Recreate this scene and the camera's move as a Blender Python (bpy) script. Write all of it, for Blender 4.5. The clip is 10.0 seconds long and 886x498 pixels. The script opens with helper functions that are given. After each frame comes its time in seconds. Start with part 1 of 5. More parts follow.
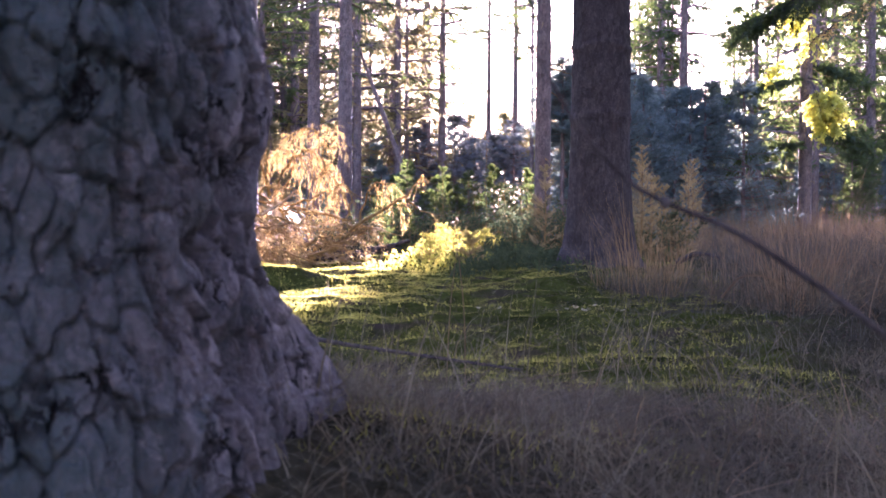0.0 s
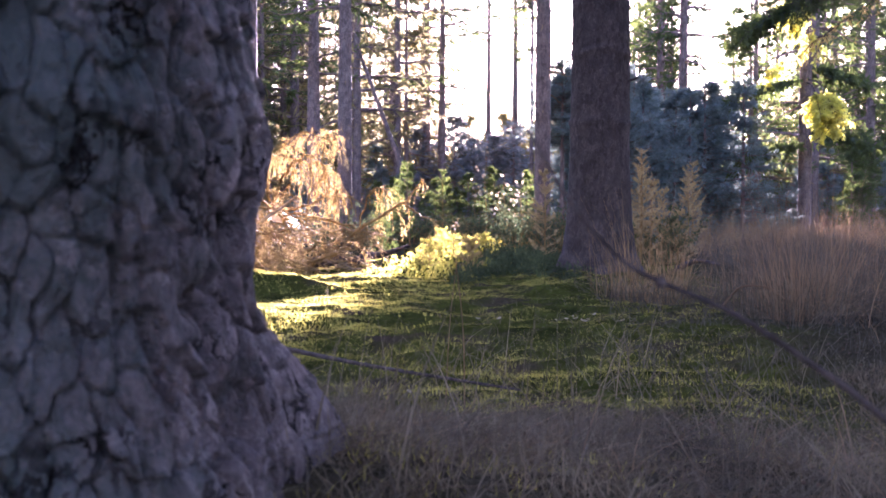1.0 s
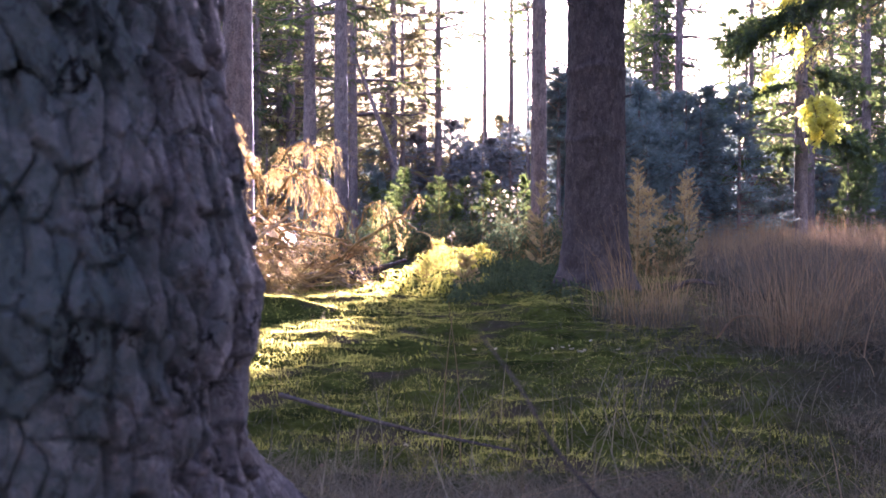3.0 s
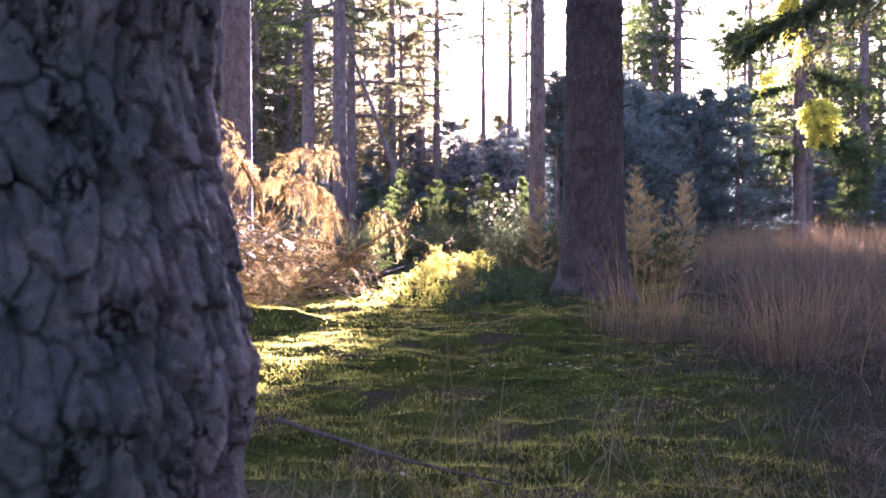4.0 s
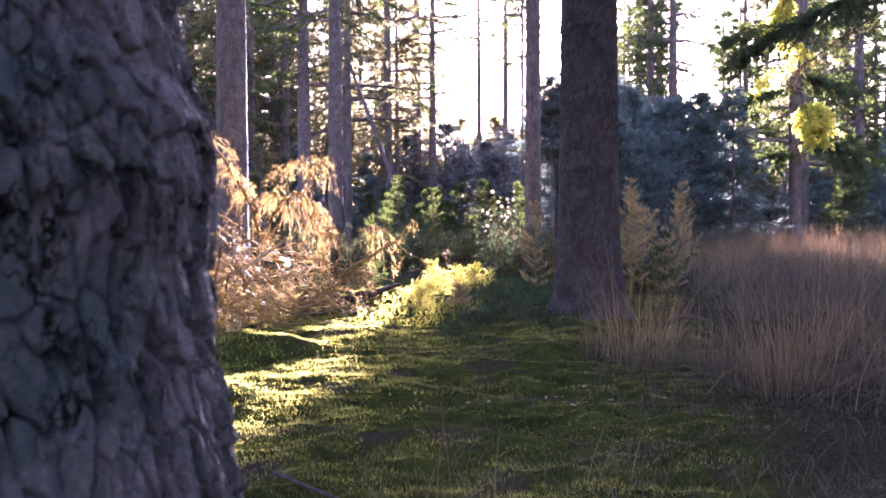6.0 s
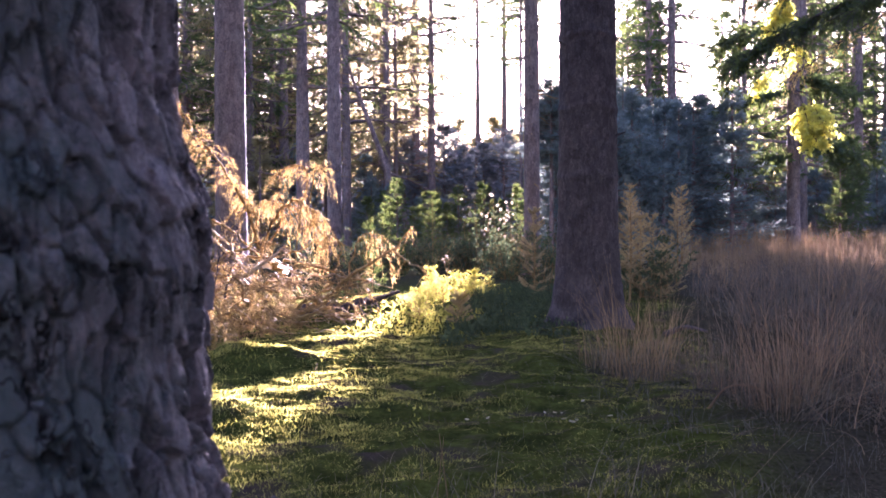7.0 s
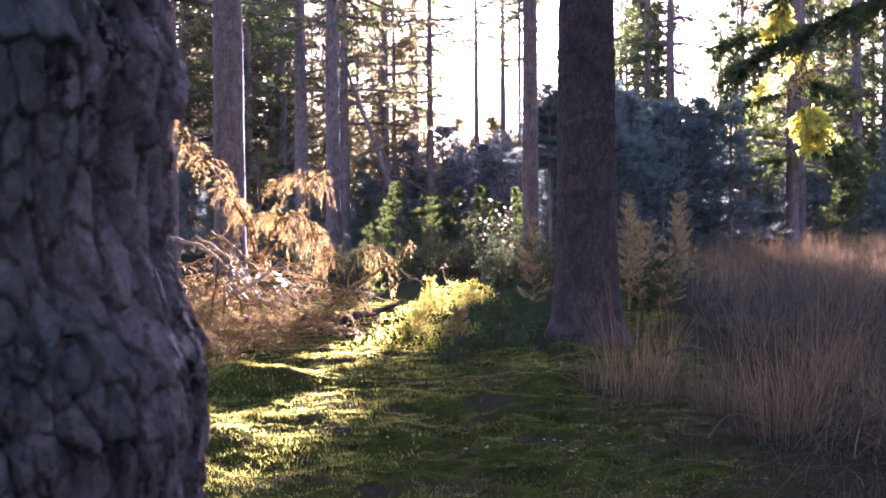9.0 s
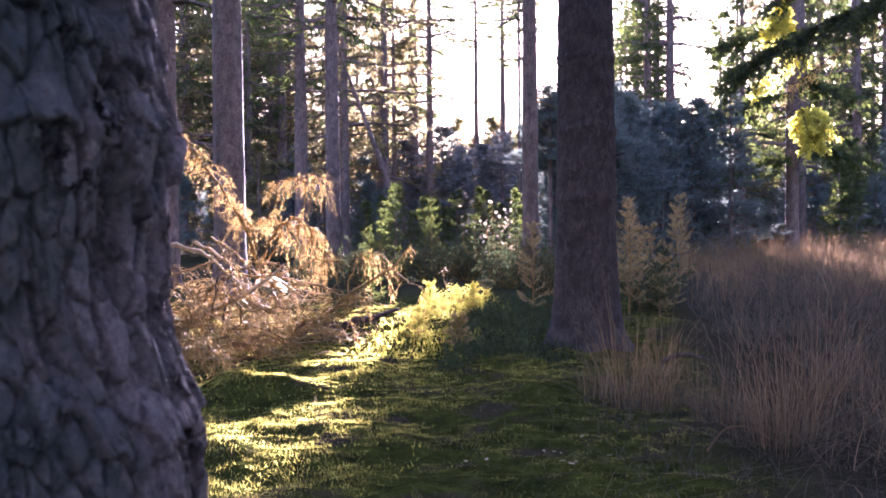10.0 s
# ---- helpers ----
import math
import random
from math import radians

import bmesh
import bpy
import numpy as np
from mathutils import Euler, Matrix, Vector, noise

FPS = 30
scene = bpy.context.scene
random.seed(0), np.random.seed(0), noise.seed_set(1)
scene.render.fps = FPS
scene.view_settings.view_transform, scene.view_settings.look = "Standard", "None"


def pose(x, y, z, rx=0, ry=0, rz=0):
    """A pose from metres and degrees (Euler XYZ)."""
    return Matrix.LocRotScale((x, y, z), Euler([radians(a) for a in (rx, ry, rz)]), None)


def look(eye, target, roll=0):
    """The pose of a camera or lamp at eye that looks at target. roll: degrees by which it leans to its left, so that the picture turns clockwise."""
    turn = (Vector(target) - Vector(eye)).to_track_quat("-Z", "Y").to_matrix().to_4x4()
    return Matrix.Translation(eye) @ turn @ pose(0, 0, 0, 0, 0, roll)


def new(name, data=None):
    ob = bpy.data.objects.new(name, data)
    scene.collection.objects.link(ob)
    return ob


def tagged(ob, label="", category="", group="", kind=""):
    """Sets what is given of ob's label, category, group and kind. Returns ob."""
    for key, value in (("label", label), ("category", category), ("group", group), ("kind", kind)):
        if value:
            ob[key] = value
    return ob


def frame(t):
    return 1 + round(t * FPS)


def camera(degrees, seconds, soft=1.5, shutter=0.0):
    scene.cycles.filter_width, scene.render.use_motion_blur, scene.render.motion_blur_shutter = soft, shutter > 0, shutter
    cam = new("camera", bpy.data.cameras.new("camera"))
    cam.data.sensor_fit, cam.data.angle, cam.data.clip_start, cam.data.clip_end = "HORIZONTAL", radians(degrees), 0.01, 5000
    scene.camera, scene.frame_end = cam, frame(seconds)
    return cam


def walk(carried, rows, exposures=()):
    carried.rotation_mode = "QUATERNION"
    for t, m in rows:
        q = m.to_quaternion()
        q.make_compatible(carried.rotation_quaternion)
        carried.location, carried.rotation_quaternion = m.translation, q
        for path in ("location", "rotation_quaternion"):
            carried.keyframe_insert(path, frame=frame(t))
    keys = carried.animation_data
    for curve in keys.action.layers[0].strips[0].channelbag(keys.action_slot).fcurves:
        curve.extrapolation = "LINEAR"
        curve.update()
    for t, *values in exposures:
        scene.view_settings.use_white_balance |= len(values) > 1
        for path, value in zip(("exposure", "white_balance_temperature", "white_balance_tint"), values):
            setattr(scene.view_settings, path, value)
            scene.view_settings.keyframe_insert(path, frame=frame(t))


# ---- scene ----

# ---------------------------------------------------------------- camera
cam = camera(46.0, 10.0, soft=1.7)
PATH = [
    (0, (0.016, 0.004, 0.407), (-0.018, 2.003, 0.366), 0.4),
    (0.5, (0.016, 0.004, 0.428), (-0.017, 2.003, 0.388), 0.3),
    (1, (0.018, 0.003, 0.454), (-0.016, 2.002, 0.414), 0.3),
    (1.5, (0.017, 0.008, 0.485), (-0.015, 2.007, 0.445), 0.2),
    (2, (0.018, 0.007, 0.523), (-0.013, 2.006, 0.482), 0.1),
    (2.5, (0.02, 0.003, 0.563), (-0.01, 2.003, 0.522), 0.0),
    (4, (0.028, -0.008, 0.686), (0.002, 1.991, 0.644), -0.0),
    (4.5, (0.028, -0.007, 0.73), (0.004, 1.992, 0.687), -0.0),
    (5, (0.03, -0.01, 0.774), (0.007, 1.989, 0.732), -0.0),
    (5.5, (0.031, -0.012, 0.818), (0.01, 1.988, 0.775), -0.1),
    (7, (0.034, -0.004, 0.941), (0.017, 1.995, 0.896), -0.3),
    (7.5, (0.029, 0.014, 0.976), (0.014, 2.013, 0.931), -0.2),
    (8, (0.032, 0.012, 1.015), (0.016, 2.011, 0.969), -0.3),
    (8.5, (0.034, 0.01, 1.05), (0.019, 2.009, 1.004), -0.4),
    (9, (0.036, 0.009, 1.084), (0.021, 2.008, 1.036), -0.4),
    (9.5, (0.037, 0.013, 1.116), (0.022, 2.012, 1.067), -0.4),
    (10, (0.039, 0.01, 1.147), (0.024, 2.009, 1.097), -0.5),
]
walk(cam, [(t, look(eye, target, roll)) for t, eye, target, roll in PATH],
     exposures=((0, 4.36, 5450, 54), (3, 4.36, 5450, 54), (10, 3.96, 5450, 54)))
cam.data.dof.use_dof, cam.data.dof.focus_distance, cam.data.dof.aperture_fstop = True, 9.0, 13.0

# ---------------------------------------------------------------- light
SUN_TURN, SUN_UP = 7.5, 9.0      # degrees right of the camera's way, and above the horizon
SUN_DIR = Vector((math.sin(radians(SUN_TURN)) * math.cos(radians(SUN_UP)),
                  math.cos(radians(SUN_TURN)) * math.cos(radians(SUN_UP)), math.sin(radians(SUN_UP))))
world = bpy.data.worlds.new("world")
scene.world = world
world.use_nodes = True
sky = world.node_tree.nodes.new("ShaderNodeTexSky")
sky.sky_type, sky.sun_disc = "NISHITA", False
sky.sun_elevation, sky.sun_rotation = radians(SUN_UP), radians(SUN_TURN)
sky.dust_density, sky.air_density, sky.ozone_density = 1.0, 1.0, 1.5
world.node_tree.links.new(sky.outputs[0], world.node_tree.nodes["Background"].inputs[0])
world.node_tree.nodes["Background"].inputs[1].default_value = 0.05
sun = new("sun", bpy.data.lights.new("sun", "SUN"))
sun.data.energy, sun.data.angle, sun.data.color = 5.0, radians(0.4), (1.0, 0.94, 0.85)
sun.rotation_euler = SUN_DIR.to_track_quat("Z", "Y").to_euler()


# ---------------------------------------------------------------- materials
def nodes_of(name):
    m = bpy.data.materials.new(name)
    m.use_nodes = True
    t = m.node_tree
    t.nodes.clear()
    return m, t.nodes, t.links


def noise_node(n, l, scale, detail=4.0, rough=0.6, space=None, kind="ShaderNodeTexNoise"):
    tex = n.new(kind)
    tex.inputs["Scale"].default_value = scale
    if kind == "ShaderNodeTexNoise":
        tex.inputs["Detail"].default_value, tex.inputs["Roughness"].default_value = detail, rough
    if space is not None:
        l.new(space, tex.inputs["Vector"])
    return tex


def ramp_node(n, l, source, stops):
    r = n.new("ShaderNodeValToRGB")
    e = r.color_ramp.elements
    while len(e) < len(stops):
        e.new(0.5)
    for el, (p, c) in zip(e, stops):
        el.position, el.color = p, (*c, 1)
    l.new(source, r.inputs[0])
    return r


def mix_node(n, l, fac, a, b, blend="MIX"):
    m = n.new("ShaderNodeMix")
    m.data_type, m.blend_type = "RGBA", blend
    for sock, v in ((m.inputs[0], fac), (m.inputs[6], a), (m.inputs[7], b)):
        if isinstance(v, (int, float)):
            sock.default_value = v
        elif isinstance(v, tuple):
            sock.default_value = (*v, 1)
        else:
            l.new(v, sock)
    return m.outputs[2]


def surface(name, dark, light, scale=8.0, fine=60.0, rough=0.9, bump=0.4, depth=0.01, stretch=(1, 1, 1), patch=None, patch_scale=1.5,
            patch_at=(0.5, 0.62), spec=0.25, cover=None):
    """A rough natural surface: two scales of colour, a patchy overlay, and fine relief."""
    m, n, l = nodes_of(name)
    out, b = n.new("ShaderNodeOutputMaterial"), n.new("ShaderNodeBsdfPrincipled")
    co, mp = n.new("ShaderNodeTexCoord"), n.new("ShaderNodeMapping")
    mp.inputs["Scale"].default_value = stretch
    l.new(co.outputs["Object"], mp.inputs[0])
    big = noise_node(n, l, scale, 6, 0.65, mp.outputs[0])
    small = noise_node(n, l, fine, 5, 0.7, mp.outputs[0])
    c = ramp_node(n, l, big.outputs["Fac"], [(0.32, dark), (0.68, light)]).outputs[0]
    g = ramp_node(n, l, small.outputs["Fac"], [(0.25, (0.45, 0.45, 0.45)), (0.75, (1.35, 1.35, 1.35))]).outputs[0]
    c = mix_node(n, l, 1.0, c, g, "MULTIPLY")
    if patch:
        p = noise_node(n, l, patch_scale, 5, 0.6, co.outputs["Object"])
        f = ramp_node(n, l, p.outputs["Fac"], [(patch_at[0], (0, 0, 0)), (patch_at[1], (1, 1, 1))]).outputs[0]
        c = mix_node(n, l, f, c, patch)
    if cover:
        at = n.new("ShaderNodeAttribute")
        at.attribute_name = "litter"
        lc = ramp_node(n, l, small.outputs["Fac"], [(0.3, cover[0]), (0.7, cover[1])]).outputs[0]
        c = mix_node(n, l, at.outputs["Fac"], c, lc)
    l.new(c, b.inputs["Base Color"])
    b.inputs["Roughness"].default_value = rough
    b.inputs["Specular IOR Level"].default_value = spec
    bp = n.new("ShaderNodeBump")
    bp.inputs["Strength"].default_value, bp.inputs["Distance"].default_value = bump, depth
    l.new(small.outputs["Fac"], bp.inputs["Height"])
    l.new(bp.outputs[0], b.inputs["Normal"])
    l.new(b.outputs[0], out.inputs[0])
    return m


def leafy(name, dark, light, through_colour, share=0.45, rough=0.6, gloss=0.015, vary=3.0, swing=(0.6, 1.25)):
    """Thin leaves, needles and blades: each piece a little different, letting light through."""
    m, n, l = nodes_of(name)
    out = n.new("ShaderNodeOutputMaterial")
    geo, co = n.new("ShaderNodeNewGeometry"), n.new("ShaderNodeTexCoord")
    c = ramp_node(n, l, geo.outputs["Random Per Island"], [(0.0, dark), (1.0, light)]).outputs[0]
    p = noise_node(n, l, vary, 4, 0.6, co.outputs["Object"])
    g = ramp_node(n, l, p.outputs["Fac"], [(0.3, (swing[0],) * 3), (0.7, (swing[1],) * 3)]).outputs[0]
    c = mix_node(n, l, 1.0, c, g, "MULTIPLY")
    d, t, gl = n.new("ShaderNodeBsdfDiffuse"), n.new("ShaderNodeBsdfTranslucent"), n.new("ShaderNodeBsdfGlossy")
    l.new(c, d.inputs["Color"])
    tc = mix_node(n, l, 1.0, through_colour, g, "MULTIPLY")
    l.new(tc, t.inputs["Color"])
    gl.inputs["Roughness"].default_value = rough
    a, b = n.new("ShaderNodeMixShader"), n.new("ShaderNodeMixShader")
    a.inputs[0].default_value, b.inputs[0].default_value = share, gloss
    l.new(d.outputs[0], a.inputs[1]), l.new(t.outputs[0], a.inputs[2])
    l.new(a.outputs[0], b.inputs[1]), l.new(gl.outputs[0], b.inputs[2])
    l.new(b.outputs[0], out.inputs[0])
    return m


def bark_material(name, deep, plate, pale, lichen, flake=(46, 46, 22), amount=0.5, fine=110.0, lichen_at=(0.54, 0.66), depth=0.012, crack=0.07, warp=0.03, side=None, tones=1.0, fissure=0.0):
    """Scaly bark: flakes of many tones drawn out upwards, thin dark cracks, lichen in patches."""
    m, n, l = nodes_of(name)
    out, b = n.new("ShaderNodeOutputMaterial"), n.new("ShaderNodeBsdfPrincipled")
    co = n.new("ShaderNodeTexCoord")
    wob = noise_node(n, l, 16.0, 4, 0.65, co.outputs["Object"])
    v = n.new("ShaderNodeVectorMath")
    v.operation = "MULTIPLY_ADD"
    v.inputs[1].default_value = (warp, warp, warp * 1.6)
    l.new(wob.outputs["Color"], v.inputs[0]), l.new(co.outputs["Object"], v.inputs[2])
    small = noise_node(n, l, fine, 6, 0.72, co.outputs["Object"])
    big = noise_node(n, l, 5.0, 5, 0.6, co.outputs["Object"])
    c = ramp_node(n, l, big.outputs["Fac"], [(0.3, plate), (0.7, pale)]).outputs[0]
    edges = []
    for k, spread_of in ((1.0, (1 - 0.45 * tones, 1 + 0.45 * tones)), (2.7, (1 - 0.35 * tones, 1 + 0.35 * tones))):
        mp = n.new("ShaderNodeMapping")
        mp.inputs["Scale"].default_value = tuple(f * k for f in flake)
        l.new(v.outputs[0], mp.inputs[0])
        cell, edge = n.new("ShaderNodeTexVoronoi"), n.new("ShaderNodeTexVoronoi")
        edge.feature = "DISTANCE_TO_EDGE"
        for t in (cell, edge):
            t.inputs["Scale"].default_value = 1.0
            l.new(mp.outputs[0], t.inputs["Vector"])
        tone = ramp_node(n, l, cell.outputs["Color"], [(0.15, (spread_of[0],) * 3), (0.85, (spread_of[1],) * 3)]).outputs[0]
        c = mix_node(n, l, 1.0, c, tone, "MULTIPLY")
        edges.append(ramp_node(n, l, edge.outputs["Distance"], [(0.0, (0, 0, 0)), (crack * k, (1, 1, 1))]).outputs[0])
    if fissure:      # ragged cracks that wander, in place of the net round the flakes
        fine_net = edges[0]
        for k, size in ((0, (15, 15, 6)), (1, (26, 26, 13))):
            mp = n.new("ShaderNodeMapping")
            mp.inputs["Scale"].default_value, mp.inputs["Location"].default_value = size, (3.1 * k, 1.7, 0.4)
            l.new(v.outputs[0], mp.inputs[0])
            away = n.new("ShaderNodeMath")
            away.operation, away.inputs[1].default_value = "SUBTRACT", 0.5
            l.new(noise_node(n, l, 1.0, 2.5, 0.5, mp.outputs[0]).outputs["Fac"], away.inputs[0])
            size_of = n.new("ShaderNodeMath")
            size_of.operation = "ABSOLUTE"
            l.new(away.outputs[0], size_of.inputs[0])
            line = ramp_node(n, l, size_of.outputs[0], [(fissure * 0.25, (0, 0, 0)), (fissure, (1, 1, 1))]).outputs[0]
            edges[0] = line if k == 0 else mix_node(n, l, 1.0, edges[0], line, "MULTIPLY")
        edges[1] = mix_node(n, l, 0.5, edges[1], fine_net)
    g = ramp_node(n, l, small.outputs["Fac"], [(0.25, (0.5, 0.5, 0.5)), (0.75, (1.4, 1.4, 1.4))]).outputs[0]
    c = mix_node(n, l, 1.0, c, g, "MULTIPLY")
    li = noise_node(n, l, 4.2, 9, 0.75, co.outputs["Object"])
    where_lichen_shade = li.outputs["Fac"]
    if side:      # lichen thicker on one side of the trunk, its dark tone carrying shade there
        dot, add = n.new("ShaderNodeVectorMath"), n.new("ShaderNodeMath")
        dot.operation, dot.inputs[1].default_value, add.operation = "DOT_PRODUCT", side, "ADD"
        l.new(co.outputs["Object"], dot.inputs[0]), l.new(dot.outputs["Value"], add.inputs[0]), l.new(where_lichen_shade, add.inputs[1])
        where_lichen_shade = add.outputs[0]
    lf = ramp_node(n, l, where_lichen_shade, [(lichen_at[0], (0, 0, 0)), (lichen_at[1], (0.75, 0.75, 0.75))]).outputs[0]
    c = mix_node(n, l, lf, c, lichen)
    where = ramp_node(n, l, noise_node(n, l, 13.0, 3, 0.6, co.outputs["Object"]).outputs["Fac"], [(0.34, (0, 0, 0)), (0.5, (1, 1, 1))]).outputs[0]
    c = mix_node(n, l, mix_node(n, l, 1.0, edges[0], where, "LIGHTEN"), deep, c)
    h = mix_node(n, l, 0.35, edges[0], edges[1])
    h = mix_node(n, l, 0.35, h, small.outputs["Color"])
    l.new(c, b.inputs["Base Color"])
    b.inputs["Roughness"].default_value, b.inputs["Specular IOR Level"].default_value = 0.95, 0.1
    bp = n.new("ShaderNodeBump")
    bp.inputs["Strength"].default_value, bp.inputs["Distance"].default_value = amount, depth
    l.new(h, bp.inputs["Height"]), l.new(bp.outputs[0], b.inputs["Normal"])
    l.new(b.outputs[0], out.inputs[0])
    return m


# Teal lichen patches, kept dark to put the left side's shade into colour.
BARK_NEAR = bark_material("spruce_bark_grey", (0.008, 0.007, 0.0075), (0.08, 0.068, 0.071), (0.2, 0.17, 0.177), (0.043, 0.065, 0.065), (40, 40, 22), 0.6, 120, (0.34, 0.56), 0.008, 0.03, 0.07,
                          (-0.5, -0.75, 0.0), 0.6, 0.034)
BARK_MID = bark_material("fir_bark_brown", (0.028, 0.022, 0.021), (0.056, 0.045, 0.042), (0.1, 0.081, 0.076), (0.08, 0.064, 0.058), (34, 34, 14), 0.45, 90, crack=0.03, warp=0.06, depth=0.008, tones=0.5)
BARK_FAR = bark_material("conifer_bark_warm", (0.09, 0.064, 0.054), (0.15, 0.106, 0.088), (0.23, 0.168, 0.142), (0.2, 0.158, 0.135), (16, 16, 6), 0.4, 40, depth=0.012, crack=0.03, warp=0.06, tones=0.5)
DEAD_WOOD = surface("dead_branch_wood", (0.14, 0.084, 0.032), (0.43, 0.272, 0.1), 20, 130, 0.7, 0.3, 0.003, spec=0.15)
PEELED_WOOD = surface("pale_peeled_wood", (0.32, 0.225, 0.13), (0.56, 0.42, 0.26), 16, 120, 0.65, 0.3, 0.003, spec=0.15)
NEEDLES = leafy("dark_conifer_needles", (0.03, 0.05, 0.03), (0.07, 0.1, 0.045), (0.2, 0.24, 0.05), 0.35)
# Warmer copy of the same needles, with backlight put into the colour.
NEEDLES_WARM = leafy("sun_toned_needles", (0.05, 0.06, 0.03), (0.11, 0.11, 0.045), (0.55, 0.45, 0.2), 0.45)
# Yellow of the sunlit boughs put into the leaf colour itself.
NEEDLES_GOLD = leafy("sun_yellow_leaves", (0.3, 0.25, 0.04), (0.5, 0.44, 0.08), (0.92, 0.85, 0.17), 0.7)
# Far needles made pale so that haze sits in their colour.
NEEDLES_MIST = leafy("haze_toned_needles", (0.16, 0.18, 0.18), (0.3, 0.32, 0.315), (0.3, 0.3, 0.29), 0.03, gloss=0.0)
# Thicket needles lightened past their own green, standing in for haze.
NEEDLES_BLUE = leafy("thicket_needles_hazed", (0.07, 0.102, 0.094), (0.18, 0.225, 0.205), (0.3, 0.35, 0.28), 0.36, gloss=0.02, vary=1.2, swing=(0.55, 1.3))
DRY_NEEDLES = leafy("dry_brown_needles", (0.24, 0.15, 0.045), (0.48, 0.32, 0.11), (0.85, 0.56, 0.18), 0.55)
SAPLING = leafy("sapling_needles", (0.12, 0.105, 0.045), (0.28, 0.21, 0.1), (0.75, 0.54, 0.25), 0.5)
STRAW_GOLD = leafy("golden_straw", (0.1, 0.064, 0.035), (0.34, 0.225, 0.115), (0.5, 0.31, 0.13), 0.4)
STRAW = leafy("straw_grass", (0.065, 0.044, 0.028), (0.24, 0.165, 0.1), (0.42, 0.27, 0.14), 0.42)
DEAD_GRASS = leafy("grey_dead_grass", (0.04, 0.034, 0.022), (0.24, 0.198, 0.13), (0.24, 0.19, 0.11), 0.3, vary=4.0, swing=(0.3, 1.5))
REED = leafy("green_brown_rush", (0.007, 0.009, 0.007), (0.105, 0.097, 0.074), (0.2, 0.165, 0.115), 0.4)
MOSS = leafy("green_moss", (0.026, 0.03, 0.007), (0.08, 0.084, 0.019), (1.0, 0.88, 0.18), 0.32, vary=7.0, swing=(0.25, 1.6))
LEAF_GREEN = leafy("seedling_leaves", (0.035, 0.05, 0.014), (0.085, 0.105, 0.028), (0.85, 0.74, 0.13), 0.55)
SHRUB = leafy("dark_shrub_leaves", (0.036, 0.06, 0.03), (0.11, 0.14, 0.062), (0.12, 0.15, 0.06), 0.3, vary=5.0, swing=(0.4, 1.4))
DRY_LEAF = leafy("brown_leaf_litter", (0.04, 0.026, 0.02), (0.17, 0.115, 0.085), (0.15, 0.09, 0.05), 0.25)
PALE_BARK = leafy("pale_peeled_bark", (0.6, 0.5, 0.38), (0.75, 0.66, 0.52), (0.9, 0.8, 0.62), 0.5)
PALE_LEAF = leafy("pale_fallen_leaf", (0.5, 0.42, 0.28), (0.7, 0.62, 0.48), (0.5, 0.4, 0.25), 0.3)
# Far backdrop leaves emit a grey-blue glow in place of haze.
HAZE_GLOW_WOODS, hz_n, hz_l = nodes_of("self_lit_haze_woods")
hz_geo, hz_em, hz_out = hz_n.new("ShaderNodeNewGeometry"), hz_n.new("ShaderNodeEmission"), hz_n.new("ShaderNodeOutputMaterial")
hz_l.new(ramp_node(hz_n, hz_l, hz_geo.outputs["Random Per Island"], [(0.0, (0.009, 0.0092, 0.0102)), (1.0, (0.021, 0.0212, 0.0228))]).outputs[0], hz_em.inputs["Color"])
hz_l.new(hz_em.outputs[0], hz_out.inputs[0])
GROUND = surface("forest_floor_moss", (0.022, 0.027, 0.009), (0.085, 0.095, 0.02), 5.5, 45, 1.0, 0.9, 0.02, patch=(0.06, 0.045, 0.033), patch_scale=2.2,
                 patch_at=(0.52, 0.66), spec=0.0, cover=((0.022, 0.02, 0.012), (0.078, 0.067, 0.042)))


# ---------------------------------------------------------------- building tools
rng = np.random.default_rng(7)


def grid_noise(x, y, seed=0):
    """Smooth value noise of one unit's grain, -1 to 1."""
    x, y = np.asarray(x, float), np.asarray(y, float)
    xi, yi = np.floor(x), np.floor(y)
    xf, yf = x - xi, y - yi
    u, v = xf * xf * (3 - 2 * xf), yf * yf * (3 - 2 * yf)

    def h(a, b):
        s = np.sin(a * 127.1 + b * 311.7 + seed * 74.7) * 43758.5453
        return s - np.floor(s)
    return 2 * ((h(xi, yi) * (1 - u) + h(xi + 1, yi) * u) * (1 - v) + (h(xi, yi + 1) * (1 - u) + h(xi + 1, yi + 1) * u) * v) - 1


def fbm(x, y, seed=0, octaves=4):
    return sum(grid_noise(x * 2 ** o + 17 * o, y * 2 ** o - 9 * o, seed + o) / 2 ** o for o in range(octaves)) / 1.6


def bump_at(x, y, cx, cy, rx, ry, height):
    return height * np.exp(-(((x - cx) / rx) ** 2 + ((y - cy) / ry) ** 2))


